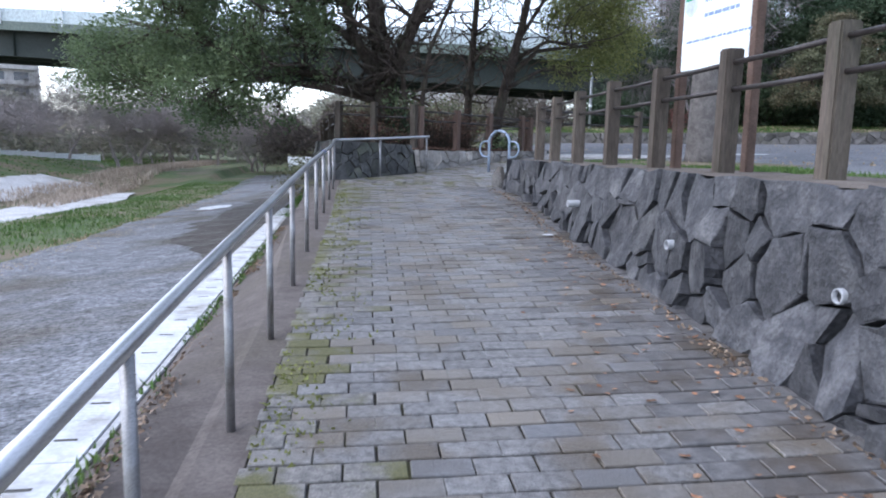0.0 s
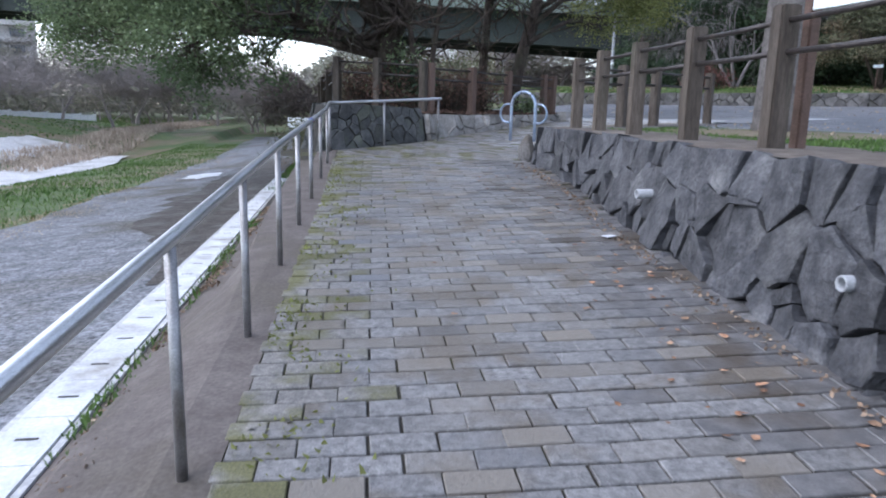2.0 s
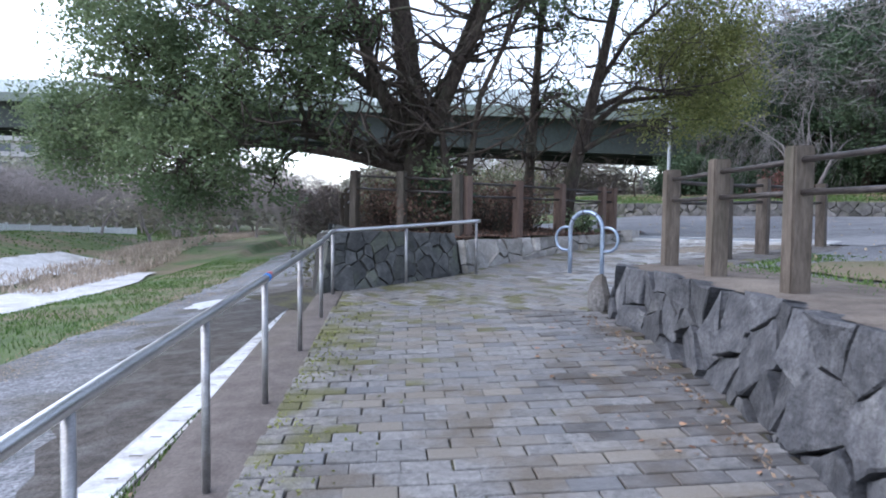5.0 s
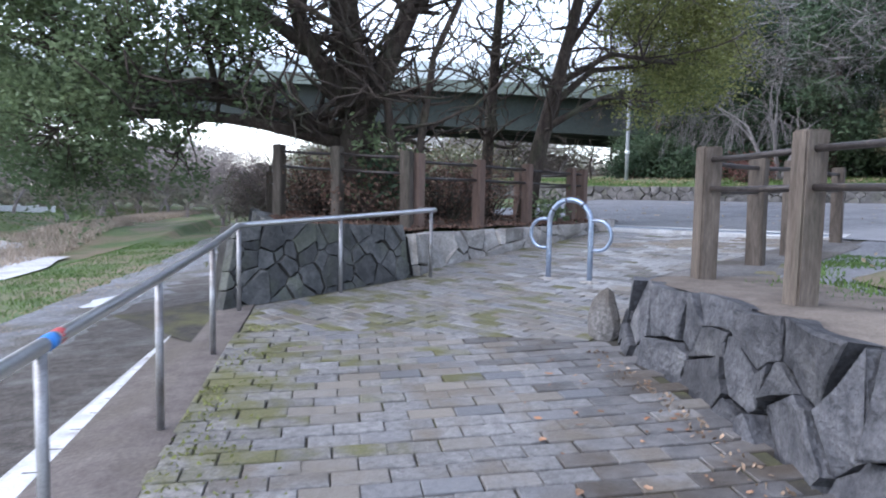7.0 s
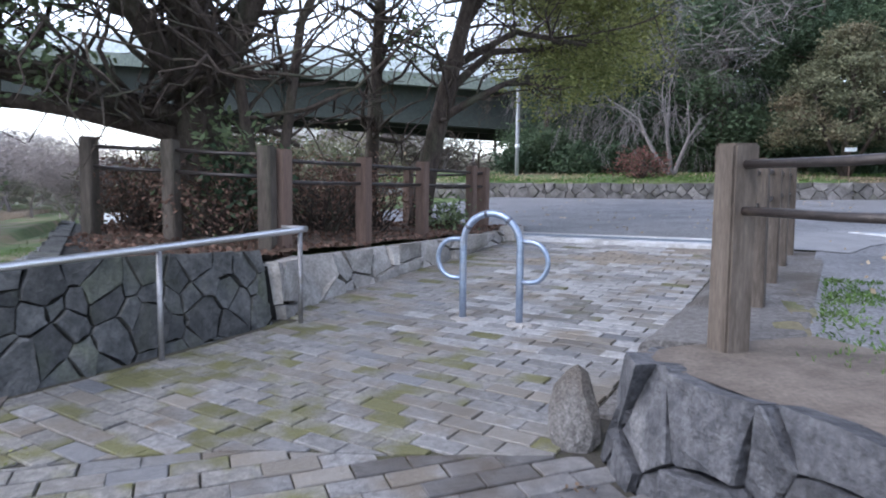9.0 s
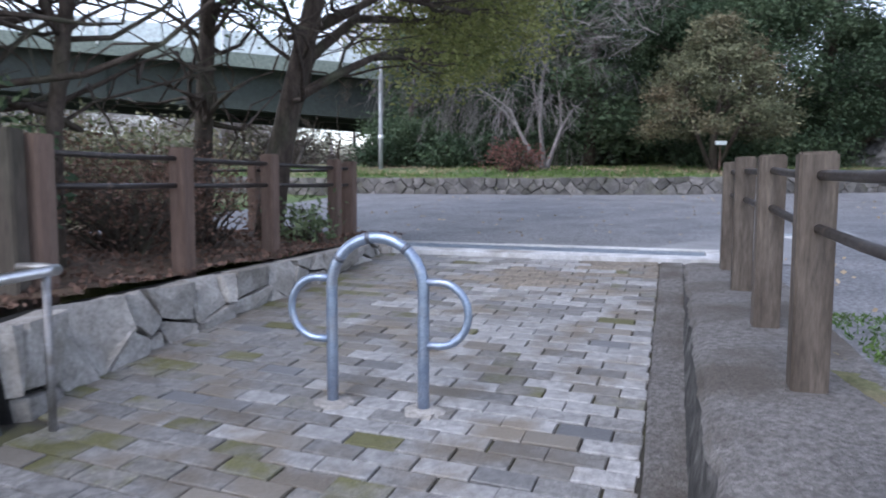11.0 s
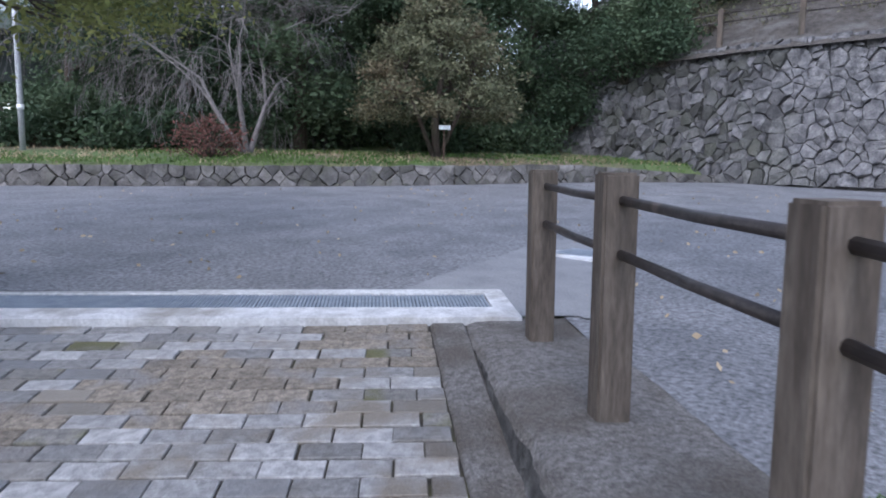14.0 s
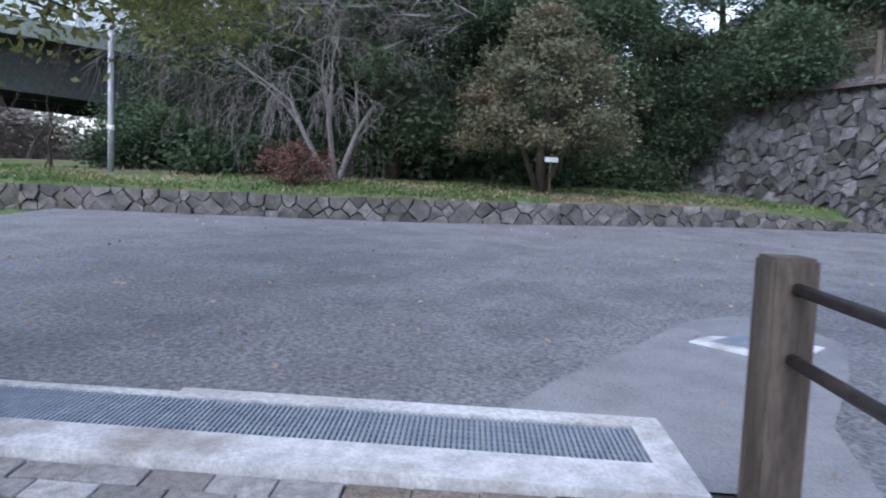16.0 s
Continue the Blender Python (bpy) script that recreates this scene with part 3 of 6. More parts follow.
gv = [(x, y, ground_z(x, y) + 0.03 * noise.noise((x * 0.4, y * 0.4, 0))) for y in gy for x in gx]
nx = len(gx)
gf = [(j * nx + i, j * nx + i + 1, (j + 1) * nx + i + 1, (j + 1) * nx + i) for j in range(len(gy) - 1) for i in range(nx - 1)]
obj("ground", gv, gf, M["ground"], smooth=True, label="winter ground of patchy grass and bare soil", category="ground", kind="structure")


def ribbon(name, rows, height, material, lift, label, category, cols):
    """A sheet between the two ends of each row, laid over a height function."""
    vs, fs = [], []
    for a, b in rows:
        for k in range(cols + 1):
            f = k / cols
            x, y = a[0] + (b[0] - a[0]) * f, a[1] + (b[1] - a[1]) * f
            vs.append((x, y, height(x, y) + lift))
    for j in range(len(rows) - 1):
        for k in range(cols):
            i = j * (cols + 1) + k
            fs.append((i, i + 1, i + cols + 2, i + cols + 1))
    return obj(name, vs, fs, material, smooth=True, label=label, category=category, kind="structure")


rows = []
for y in axis([(-30, -4, 2), (-4, 60, 0.4)]):
    w = 0.22 * noise.noise((0, y * 0.7, 3)) + 0.3 * noise.noise((0, y * 0.15, 7))
    rows.append(((-4.75 + w - 0.02 * y, y), (-1.32 if y < 17 else -1.32 + 0.25 * noise.noise((0, y * 0.5, 9)), y)))
ribbon("gravel_path", rows, path_z, M["gravel"], 0.05, "grey crushed gravel footpath beside the ramp", "path", 14)

# Dark strip over the gravel: the path's shade painted in, with leaf mould.
rows = []
for y in axis([(8.5, 34, 0.35)]):
    f = sstep(8.5, 15, y) * sstep(34, 27, y)
    rows.append(((-1.5 - f * (1.5 + 0.9 * noise.noise((0, y * 0.5, 21)) + 0.5 * noise.noise((0, y * 2.1, 5))), y), (-1.36, y)))
ribbon("bare_soil", rows, path_z, M["soil_and_shade"], 0.058, "dark strip of painted shade and leaf mould over the gravel", "ground", 8)

rows = [((-1.012, y), (-0.05 - 0.1175 * (y - 14.46) + 0.1, y)) for y in axis([(14.3, 20.6, 0.3)])]
ribbon("bare_soil", rows, path_z, M["soil_and_shade"], 0.05, "dark soil strip at the planter wall's foot", "ground", 5)

# the asphalt road and yard at the top
rows = []
for v in axis([(-14, 9, 0.5)]):
    x0, y0 = xy(0.93, v)
    lo, hi = 0.9, 40.0
    for _ in range(28):
        mid = (lo + hi) / 2
        if bank_over(*xy(mid, v)) > 0.02:
            hi = mid
        else:
            lo = mid
    rows.append((xy(0.70 + 0.045 * v if -0.1 < v < 4.1 else -0.3 + 0.3 * sstep(-0.1, -0.6, v), v), xy(lo, v)))
ribbon("road", rows, up_z, M["asphalt"], 0.02, "worn grey asphalt road with coarse grain", "road", 26)
rows = []
for u in axis([(-24, 0.2, 0.4)]):
    rows.append((xy(u, yard_edge(u)), xy(u, -22 + 0.2 * u)))
ribbon("road", rows, lambda x, y: up_z(x, y) + 0.03 * sstep(-1.6, -0.1, uv(x, y)[0]), M["asphalt"], -0.012, "worn grey asphalt yard behind the post fence", "road", 26)

# grass round the foot of the big tree
vs, n_ = [(6.4, 11.3, up_z(6.4, 11.3) + 0.024)], 40
for k in range(n_):
    a = 2 * math.pi * k / n_
    r_ = 1 + 0.22 * noise.noise((3 * math.cos(a), 3 * math.sin(a), 6))
    x, y = 6.4 + 1.5 * r_ * math.cos(a), 11.3 + 1.7 * r_ * math.sin(a)
    vs.append((x, y, up_z(x, y) + 0.012))
obj("grass_verge", vs, [(0, 1 + k, 1 + (k + 1) % n_) for k in range(n_)], M["ground"], label="patch of grass round the foot of the big tree", category="grass", kind="structure")

# pale concrete patch and the inspection cover in the road
pts = [xy(0.79, 0.75), xy(1.4, 0.38), xy(2.0, -0.1), xy(2.6, -0.5), xy(3.2, -0.95), xy(3.45, -1.4), xy(3.2, -1.85), xy(2.5, -1.9), xy(1.7, -1.5), xy(0.8, -0.95), xy(-0.2, -0.7), xy(-0.1, -0.45), xy(-0.03, -0.45), xy(-0.03, 0.0), xy(0.74, 0.0)]
cx, cy = xy(1.6, -0.7)
vs = [(cx, cy, up_z(cx, cy) + 0.027)] + [(x, y, up_z(x, y) + 0.027) for x, y in pts]
obj("concrete_patch", vs, [(0, 1 + i, 1 + (i + 1) % len(pts)) for i in range(len(pts))], M["asphalt_patch"], label="pale smooth concrete patch in the asphalt", category="pavement", kind="structure")

# concrete apron by the river and its broken revetment
rows = [((-14.3 - 0.03 * (y - 20), y), (-10.6 - 0.02 * (y - 20) - 0.9 * sstep(40, 46, y), y)) for y in axis([(-30, 47, 1.0)])]
ribbon("river_apron", rows, path_z, M["concrete_pale"], 0.10, "pale weathered concrete apron along the riverside", "pavement", 6)
rows = [((-19.5 + 0.6 * noise.noise((0, y * 0.6, 5)), y), (-16.2 + 0.8 * noise.noise((4, y * 0.5, 5)), y)) for y in axis([(20, 52, 0.7)])]
ribbon("revetment", rows, path_z, M["concrete_pale"], 0.12, "broken pale concrete revetment on the far bank", "pavement", 5)

# ---- ramp bed, left coping strip, channel cover ----
def left_x(y):
    return lerp_line(RAIL, y)


vs, fs = [], []
ys = axis([(-5, 14.75, 0.25)])
for y in ys:
    xl, xr = left_x(y) + 0.10, lerp_line(WALL, y) + 0.12 if y < 12.55 else 3.3
    for k in range(9):
        x = xl + (xr - xl) * k / 8
        vs.append((x, y, ramp_z(x, y) - 0.014))
for j in range(len(ys) - 1):
    for k in range(8):
        i = j * 9 + k
        fs.append((i, i + 1, i + 10, i + 9))
n0 = len(vs)
us = axis([(-8.6, 0.02, 0.3)])
for u in us:
    for k in range(11):
        v = 0.2 + (4.35 - 0.2) * k / 10
        x, y = xy(u, v)
        vs.append((x, y, ramp_z(x, y) - 0.017))
for j in range(len(us) - 1):
    for k in range(10):
        i = n0 + j * 11 + k
        fs.append((i, i + 1, i + 12, i + 11))
paving = obj("paving", vs, fs, M["paver_bed"], label="sloping block paving with mossy sandy joints", category="pavement", kind="structure")

# sloped concrete strip between the paving and the channel
rows = []
vs, fs = [], []
ys = axis([(-6, 14.6, 0.3)])
for y in ys:
    xl = left_x(y)
    wob = 0.02 * noise.noise((0, y * 1.5, 1))
    zc = path_z(-1.05, y) + 0.03
    zr = ramp_z(xl + 0.1, y)
    led = sstep(5, 10.5, y)
    w = 0.16 + 0.27 * led
    x3 = xl - 0.16 + (-0.98 + wob - xl + 0.16) * 0.85
    prof = [(xl + 0.12, zr - 0.004), (xl - 0.10, zr - 0.008), (xl - w, zr - 0.03 - 0.02 * led), (x3 + (xl - w - 0.10 + wob - x3) * led, zc + 0.05 + (zr - zc) * 0.10), (-1.02 + wob, zc), (-1.02, zc - 0.4), (xl + 0.12, zc - 0.4)]
    vs += [(x, y, z) for x, z in prof]
for j in range(len(ys) - 1):
    for k in range(6):
        i = j * 7 + k
        fs.append((i + 7, i + 8, i + 1, i))
fs.append(tuple(range(7)))
obj("concrete_strip", vs, fs, M["concrete_strip"], label="stained brown-grey concrete edging slope under the handrail", category="kerb", kind="structure")

channel = thing("drain_channel", (-1.18, 0, path_z(-1.18, 0)), "row of white concrete covers over a roadside drain channel", "drain", kind="structure")
bmc = bmesh.new()
vs, fs = [], []
y = -5.0
slab = None
k = 0
while y < 20.1:
    L = 0.5
    v = [(-1.305, y + 0.004, 0), (-1.055, y + 0.004, 0), (-1.055, y + L - 0.004, 0), (-1.305, y + L - 0.004, 0)]
    z = [path_z(-1.18, p[1]) + 0.075 for p in v]
    bot = [(p[0], p[1], q - 0.09) for p, q in zip(v, z)]
    topv = [(p[0], p[1], q) for p, q in zip(v, z)]
    so = Soup().add((bot + topv, [(4, 5, 6, 7), (0, 1, 5, 4), (1, 2, 6, 5), (2, 3, 7, 6), (3, 0, 4, 7)]))
    c = obj("slab", [(a - channel.location.x, b, cc - channel.location.z) for a, b, cc in so.v], so.f, M["concrete_white"], channel)
    yy = y + L / 2
    zz = path_z(-1.18, yy) + 0.0775 - channel.location.z
    # Flat dark strip on the cover: the slot's shade is painted, nothing is cut.
    sl = [(-0.05, yy - 0.011, zz), (0.05, yy - 0.011, zz), (0.05, yy + 0.011, zz), (-0.05, yy + 0.011, zz)]
    hole = obj("slot", sl, [(0, 1, 2, 3)], M["joint_far"], c)
    y += L
    k += 1
for xo in (-1.33, -1.03):
    vs, fs = [], []
    ys = axis([(-5, 20.5, 0.5)])
    for y in ys:
        z = path_z(-1.18, y) + 0.065 - channel.location.z
        x = xo + 1.18
        vs += [(x - 0.018, y, z - 0.1), (x - 0.018, y, z), (x + 0.018, y, z), (x + 0.018, y, z - 0.1)]
    for j in range(len(ys) - 1):
        for k in range(3):
            i = j * 4 + k
            fs.append((i, i + 4, i + 5, i + 1))
    obj("channel_edge", vs, fs, M["concrete_pale"], channel)

# ---- stone walls ----
def clip(poly, nx_, ny_, c):
    """Keep the part of a polygon where nx*x + ny*y <= c."""
    out = []
    for i in range(len(poly)):
        a, b = poly[i], poly[(i + 1) % len(poly)]
        da, db = a[0] * nx_ + a[1] * ny_ - c, b[0] * nx_ + b[1] * ny_ - c
        if da <= 0:
            out.append(a)
        if (da < 0 < db) or (db < 0 < da):
            f = da / (da - db)
            out.append((a[0] + (b[0] - a[0]) * f, a[1] + (b[1] - a[1]) * f))
    return out


def cells(L, H, sx, sy, rnd, jit=0.42, low=None, uneven=0.0):
    """Irregular stone outlines on an L by H face."""
    ni, nj = max(1, round(L / sx)), max(1, round(H / sy))
    seeds = {}
    for j in range(nj):
        for i in range(-1, ni + 2):
            seeds[i, j] = ((i + 0.5 + (0.5 if j % 2 else 0) + rnd.uniform(-jit, jit)) * L / ni, (j + 0.5 + rnd.uniform(-jit, jit)) * H / nj)
    heft = {k: rnd.uniform(-uneven, uneven) * sx * sy for k in seeds}
    out = []
    for (i, j), p in seeds.items():
        if not (0 <= j < nj and -1 <= i <= ni):
            continue
        poly = [(0, 0), (L, 0), (L, H), (0, H)]
        for di in (-2, -1, 0, 1, 2):
            for dj in (-2, -1, 0, 1, 2):
                q = seeds.get((i + di, j + dj))
                if q is None or (di == 0 and dj == 0) or not poly:
                    continue
                wx, wy = q[0] - p[0], q[1] - p[1]
                poly = clip(poly, wx, wy, (q[0] ** 2 + q[1] ** 2 - p[0] ** 2 - p[1] ** 2 + heft[i, j] - heft[i + di, j + dj]) / 2)
        if len(poly) >= 3:
            cx_ = sum(a[0] for a in poly) / len(poly)
            cy_ = sum(a[1] for a in poly) / len(poly)
            if low and cy_ < low(cx_):
                continue
            out.append(((cx_, cy_), poly))
    return out


def stone_piece(cell, to3, rnd, gap, depth, rough):
    """One stone: sunk rim, chamfered shoulder and an uneven face."""
    (cx_, cy_), poly = cell
    size = max(0.03, min(math.hypot(a[0] - cx_, a[1] - cy_) for a in poly))
    split = []
    for a, b in zip(poly, poly[1:] + poly[:1]):
        split.append(a)
        if math.hypot(b[0] - a[0], b[1] - a[1]) > 0.09:
            f, d = rnd.uniform(0.3, 0.7), rnd.uniform(0.0, 0.10)
            mx, my = a[0] + (b[0] - a[0]) * f, a[1] + (b[1] - a[1]) * f
            split.append((mx + (cx_ - mx) * d, my + (cy_ - my) * d))
    poly = split
    k0 = max(0.5, 1 - gap * rnd.uniform(0.3, 1.9) / size)
    k1 = max(0.4, k0 - rnd.uniform(0.02, 0.09))
    tx, ty = rnd.uniform(-rough, rough), rnd.uniform(-rough, rough)
    proud = depth * rnd.uniform(0.35, 1.4)
    n = len(poly)
    vs = []
    for k, d in ((k0, -0.12), (k0, proud * 0.82), (k1, proud)):
        for a in poly:
            px, py = (a[0] - cx_) * k, (a[1] - cy_) * k
            jx = rnd.uniform(-0.12, 0.12) * size if d > 0 else 0
            jy = rnd.uniform(-0.12, 0.12) * size if d > 0 else 0
            vs.append(to3(cx_ + px + jx * 0.5, cy_ + py + jy * 0.5, d + (tx * px + ty * py + rnd.uniform(-0.12, 0.12) * proud if d > 0 else 0)))
    vs.append(to3(cx_ + rnd.uniform(-0.5, 0.5) * size, cy_ + rnd.uniform(-0.5, 0.5) * size, proud * rnd.uniform(0.9, 1.3)))
    fs = []
    for r in range(2):
        for i in range(n):
            fs.append((r * n + i, r * n + (i + 1) % n, (r + 1) * n + (i + 1) % n, (r + 1) * n + i))
    for i in range(n):
        fs.append((2 * n + i, 2 * n + (i + 1) % n, 3 * n))
    return vs, fs


def face_map(line, base, batter, out=1, hs=None, hip=(0, 0)):
    """A map from (along, up, proud) to space for a wall that leans back over a ground polyline."""
    seg = []
    s = 0
    for a, b in zip(line, line[1:]):
        L = math.hypot(b[0] - a[0], b[1] - a[1])
        seg.append((s, L, a, b))
        s += L

    def to3(t, h, d):
        t = t + max(h, 0) * (hip[0] * max(0, 1 - t / s) - hip[1] * max(0, t / s))
        for s0, L, a, b in seg:
            if t <= s0 + L or (s0, L, a, b) == seg[-1]:
                break
        f = (t - s0) / L
        dx, dy = (b[0] - a[0]) / L, (b[1] - a[1]) / L
        nx_, ny_ = (-dy * out, dx * out)
        x, y = a[0] + (b[0] - a[0]) * f, a[1] + (b[1] - a[1]) * f
        if hs and h > 0:
            h *= hs(t)
        k = d - batter * h
        return (x + nx_ * k, y + ny_ * k, base(x, y, t) + h + d * batter * 0.5)
    return to3, s


def stone_wall(name, label, line, base, H, batter, out, sx, sy, smat, jmat, seed, gap=0.012, depth=0.05, rough=0.12, low=None, thick=0.35, near=None, limit=300, jit=0.42, hs=None, hip=(0, 0), uneven=0.0):
    rnd = random.Random(seed)
    to3, L = face_map(line, base, batter, out, hs, hip)
    vs, fs = [], []
    st = axis([(0, L, max(0.3, L / 120))])
    for s in st:
        vs += [to3(s, -0.3, -0.07), to3(s, H - 0.03, -0.07), to3(s, H - 0.03, -thick), to3(s, -0.3, -thick)]
    for j in range(len(st) - 1):
        for k in range(4):
            a, b = j * 4 + k, j * 4 + (k + 1) % 4
            fs.append((a, b, b + 4, a + 4) if out > 0 else (a + 4, b + 4, b, a))
    fs += [(3, 2, 1, 0), tuple(len(st) * 4 - 4 + k for k in range(4))]
    w = obj(name, vs, fs, jmat, label=label, category="stone wall", kind="structure")
    rest = Soup()
    made = []
    for c in cells(L, H, sx, sy, rnd, jit, low, uneven):
        made.append((c, stone_piece(c, to3, rnd, gap, depth, rough)))
    if near:
        made.sort(key=lambda q: near(to3(q[0][0][0], q[0][0][1], 0)))
    for i, (c, (v, f)) in enumerate(made):
        if out < 0:
            f = [tuple(reversed(q)) for q in f]
        if i < limit:
            obj("stone", v, f, smat, w)
        else:
            rest.add((v, f))
    if rest.v:
        tagged(obj("stones", rest.v, rest.f, smat, w), kind="stuff")
    return w

# the dark retaining wall beside the ramp, turning the corner at its end
line = WALL + [(3.06, 12.72), (3.40, 12.88)]
stone_wall("wall_retaining", "dark grey rubble retaining wall with deep dry joints", line, lambda x, y, t: TOP - 1.36, 1.40, 0.22, 1, 0.33, 0.26, M["stone_dark"], M["joint"], 5,
           gap=0.006, depth=0.05, rough=0.24, jit=0.5, uneven=0.5, low=lambda s: 0.02 + max(0, (s - 9) * 0.055), thick=0.30, hs=lambda s: 1 + 0.03 * noise.noise((s * 2.5, 0, 0)), near=lambda p: abs(p[1] - 6.5))
# earth shelf on top of the wall, under the fence
vs, fs = [], []
ys = axis([(-6, 12.6, 0.3)])
for y in ys:
    x0 = lerp_line(WALL, y) + 0.33
    for k, x in enumerate((x0, x0 + 0.3, x0 + 0.7, x0 + 1.2)):
        vs.append((x, y, TOP + (0.035 if k else 0.02) + 0.012 * noise.noise((x * 3, y * 3, 0))))
for j in range(len(ys) - 1):
    for k in range(3):
        i = j * 4 + k
        fs.append((i, i + 1, i + 5, i + 4))
obj("earth_shelf", vs, fs, M["soil"], smooth=True, label="bare trodden earth strip along the wall top", category="ground", kind="structure")

# kerb, gap and post footing along the upper path
def long_block(name, u0, u1, v0, v1, top, mat_, label, drop=0.4, wob=0.0, step=0.25, parent=None):
    vs, fs = [], []
    us = axis([(u0, u1, step)])
    for u in us:
        w0, w1 = wob * noise.noise((u * 2.3, v0, 1)), wob * noise.noise((u * 2.1, v1, 4))
        for v, dz in ((v0 + w0, -drop), (v0 + w0, -0.02), (v0 + w0 + 0.02, 0.0), (v1 + w1 - 0.02, 0.0), (v1 + w1, -0.02), (v1 + w1, -drop)):
            x, y = xy(u, v)
            vs.append((x, y, top(x, y, u) + dz + (0.5 * wob * noise.noise((x * 4, y * 4, 2)) if dz > -0.1 else 0)))
    for j in range(len(us) - 1):
        for k in range(5):
            i = j * 6 + k
            fs.append((i, i + 1, i + 7, i + 6))
    fs += [tuple(range(5, -1, -1)), tuple((len(us) - 1) * 6 + k for k in range(6))]
    return obj(name, vs, [tuple(reversed(f)) for f in fs], mat_, parent, label=label, category="kerb", kind="structure")


long_block("flush_kerb", -6.0, -0.085, 0.36, 0.60, lambda x, y, u: ramp_z(x, y) + 0.006, M["concrete_kerb"], "flush grey concrete kerb beside the block paving", wob=0.012)


def footing():
    """Post footing: a cracked concrete slab whose broken dark face steps down to the kerb."""
    vs, fs, dark = [], [], []
    us = axis([(-5.95, 0.0, 0.06)])
    prof = ((-0.44, -0.4), (-0.44, -0.01), (-0.42, 0.0), (-0.2, 0.0), (0.0, 0.004), (0.18, 0.0), (0.29, -0.006), (0.345, -0.022), (0.372, -0.06), (0.378, -0.13), (0.40, -0.24), (0.42, -0.55))
    for u in us:
        chip = 0.05 * max(0, noise.noise((u * 1.7, 3, 0)) - 0.05) + 0.022 * noise.noise((u * 7, 0, 2))
        for k, (v, dz) in enumerate(prof):
            if k > 5:
                v -= chip * (1.0 if k < 9 else 0.4) - 0.012 * noise.noise((u * 9, k, 5))
            x, y = xy(u, v)
            top = up_z(x, y) + 0.005
            z = top + dz + (0.010 * noise.noise((x * 3, y * 3, 2)) + 0.006 * noise.noise((x * 11, y * 11, 2)) if 0 < k < 9 else 0)
            if k > 7:
                z = max(z, ramp_z(x, y) - 0.08 - 0.02 * k)
            vs.append((x, y, z))
    m = len(prof)
    for j in range(len(us) - 1):
        for k in range(m - 1):
            i = j * m + k
            fs.append((i + m, i + m + 1, i + 1, i))
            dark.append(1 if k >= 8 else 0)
    fs += [tuple(range(m)), tuple((len(us) - 1) * m + k for k in range(m - 1, -1, -1))]
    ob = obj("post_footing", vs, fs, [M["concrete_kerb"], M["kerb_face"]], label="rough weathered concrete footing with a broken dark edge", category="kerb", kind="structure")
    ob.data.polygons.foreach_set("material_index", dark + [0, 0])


footing()

# planter wall at the bend
PL = [(-0.62, 17.6), (0.13, 14.42), (2.0, 15.78), (2.22, 16.2)]
to3p, Lp = face_map(PL, lambda x, y, t: 0, 0, -1)
stone_wall("wall_planter", "dark mossy stone planter wall behind the handrail", [(-0.10, 14.25), (2.0, 15.78)], lambda x, y, t: 0.62 + 0.02 * t - 0.12 * t / 2.3, 1.06, 0.26, -1, 0.21, 0.21, M["stone_planter"], M["joint_wall"], 9,
           gap=0.005, depth=0.022, rough=0.12, jit=0.48, uneven=0.4, thick=0.3, hip=(0.34, 0))
stone_wall("wall_planter", "dark mossy stone planter side wall above the gravel path", [(-0.86, 20.5), (-0.15, 14.46)], lambda x, y, t: -0.35, 2.02, 0.26, -1, 0.3, 0.3, M["stone_planter"], M["joint"], 10,
           gap=0.006, depth=0.03, rough=0.1, thick=0.3, hip=(0, 0.26))
# light stone edging of the planter along the upper path
EDGE = [(2.05, 15.95), (2.26, 16.42), (3.29, 17.37), (4.2, 18.1), (5.1, 18.85), (5.75, 19.45)]
stone_wall("wall_edging", "low pale dressed-stone edging wall of the planter", EDGE, lambda x, y, t: ramp_z(x, y) - 0.06, 0.56, 0.16, -1, 0.36, 0.24, M["stone_light"], M["joint"], 21,
           gap=0.014, depth=0.06, rough=0.22, jit=0.46, uneven=0.5, thick=0.3, hs=lambda s: 1 - 0.115 * s)
bm = box_bm(0.34, 0.26, 0.34, bevel=0.02, rot=0.7, jitter=0.01)
kerb_end = part("kerb_stone", bm, M["stone_light"], None)
kerb_end.location = (5.98, 19.60, ramp_z(5.98, 19.6) - 0.14)
tagged(kerb_end, "pale kerb stone at the end of the planter edging", "stone")

# leaf-covered mound inside the planter
vs, fs = [], []
PX, PY = axis([(-0.6, 7.2, 0.2)]), axis([(14.2, 24.5, 0.2)])
keep = {}


def mound_z(x, y):
    u, v = uv(x, y)
    z = 1.50 + 0.10 * sstep(4.2, 6.5, v) + 0.05 * sstep(2.4, 0.2, x) * sstep(19, 16, y)
    return z + 0.05 * noise.noise((x * 1.1, y * 1.1, 3)) - 0.25 * sstep(20.5, 24, y) - 0.6 * sstep(0.2, -0.6, x)


def in_planter(x, y):
    u, v = uv(x, y)
    front = (x - 0.13) * -0.588 + (y - 14.42) * 0.809
    return front > 0.24 and v > 4.02 + (0.05 if u < -1.5 else 0.0) and u < 2.2 and x > -0.45 + 0.107 * (14.4 - y) + 0.55


for j, y in enumerate(PY):
    for i, x in enumerate(PX):
        if in_planter(x, y):
            keep[i, j] = len(vs)
            vs.append((x, y, mound_z(x, y)))
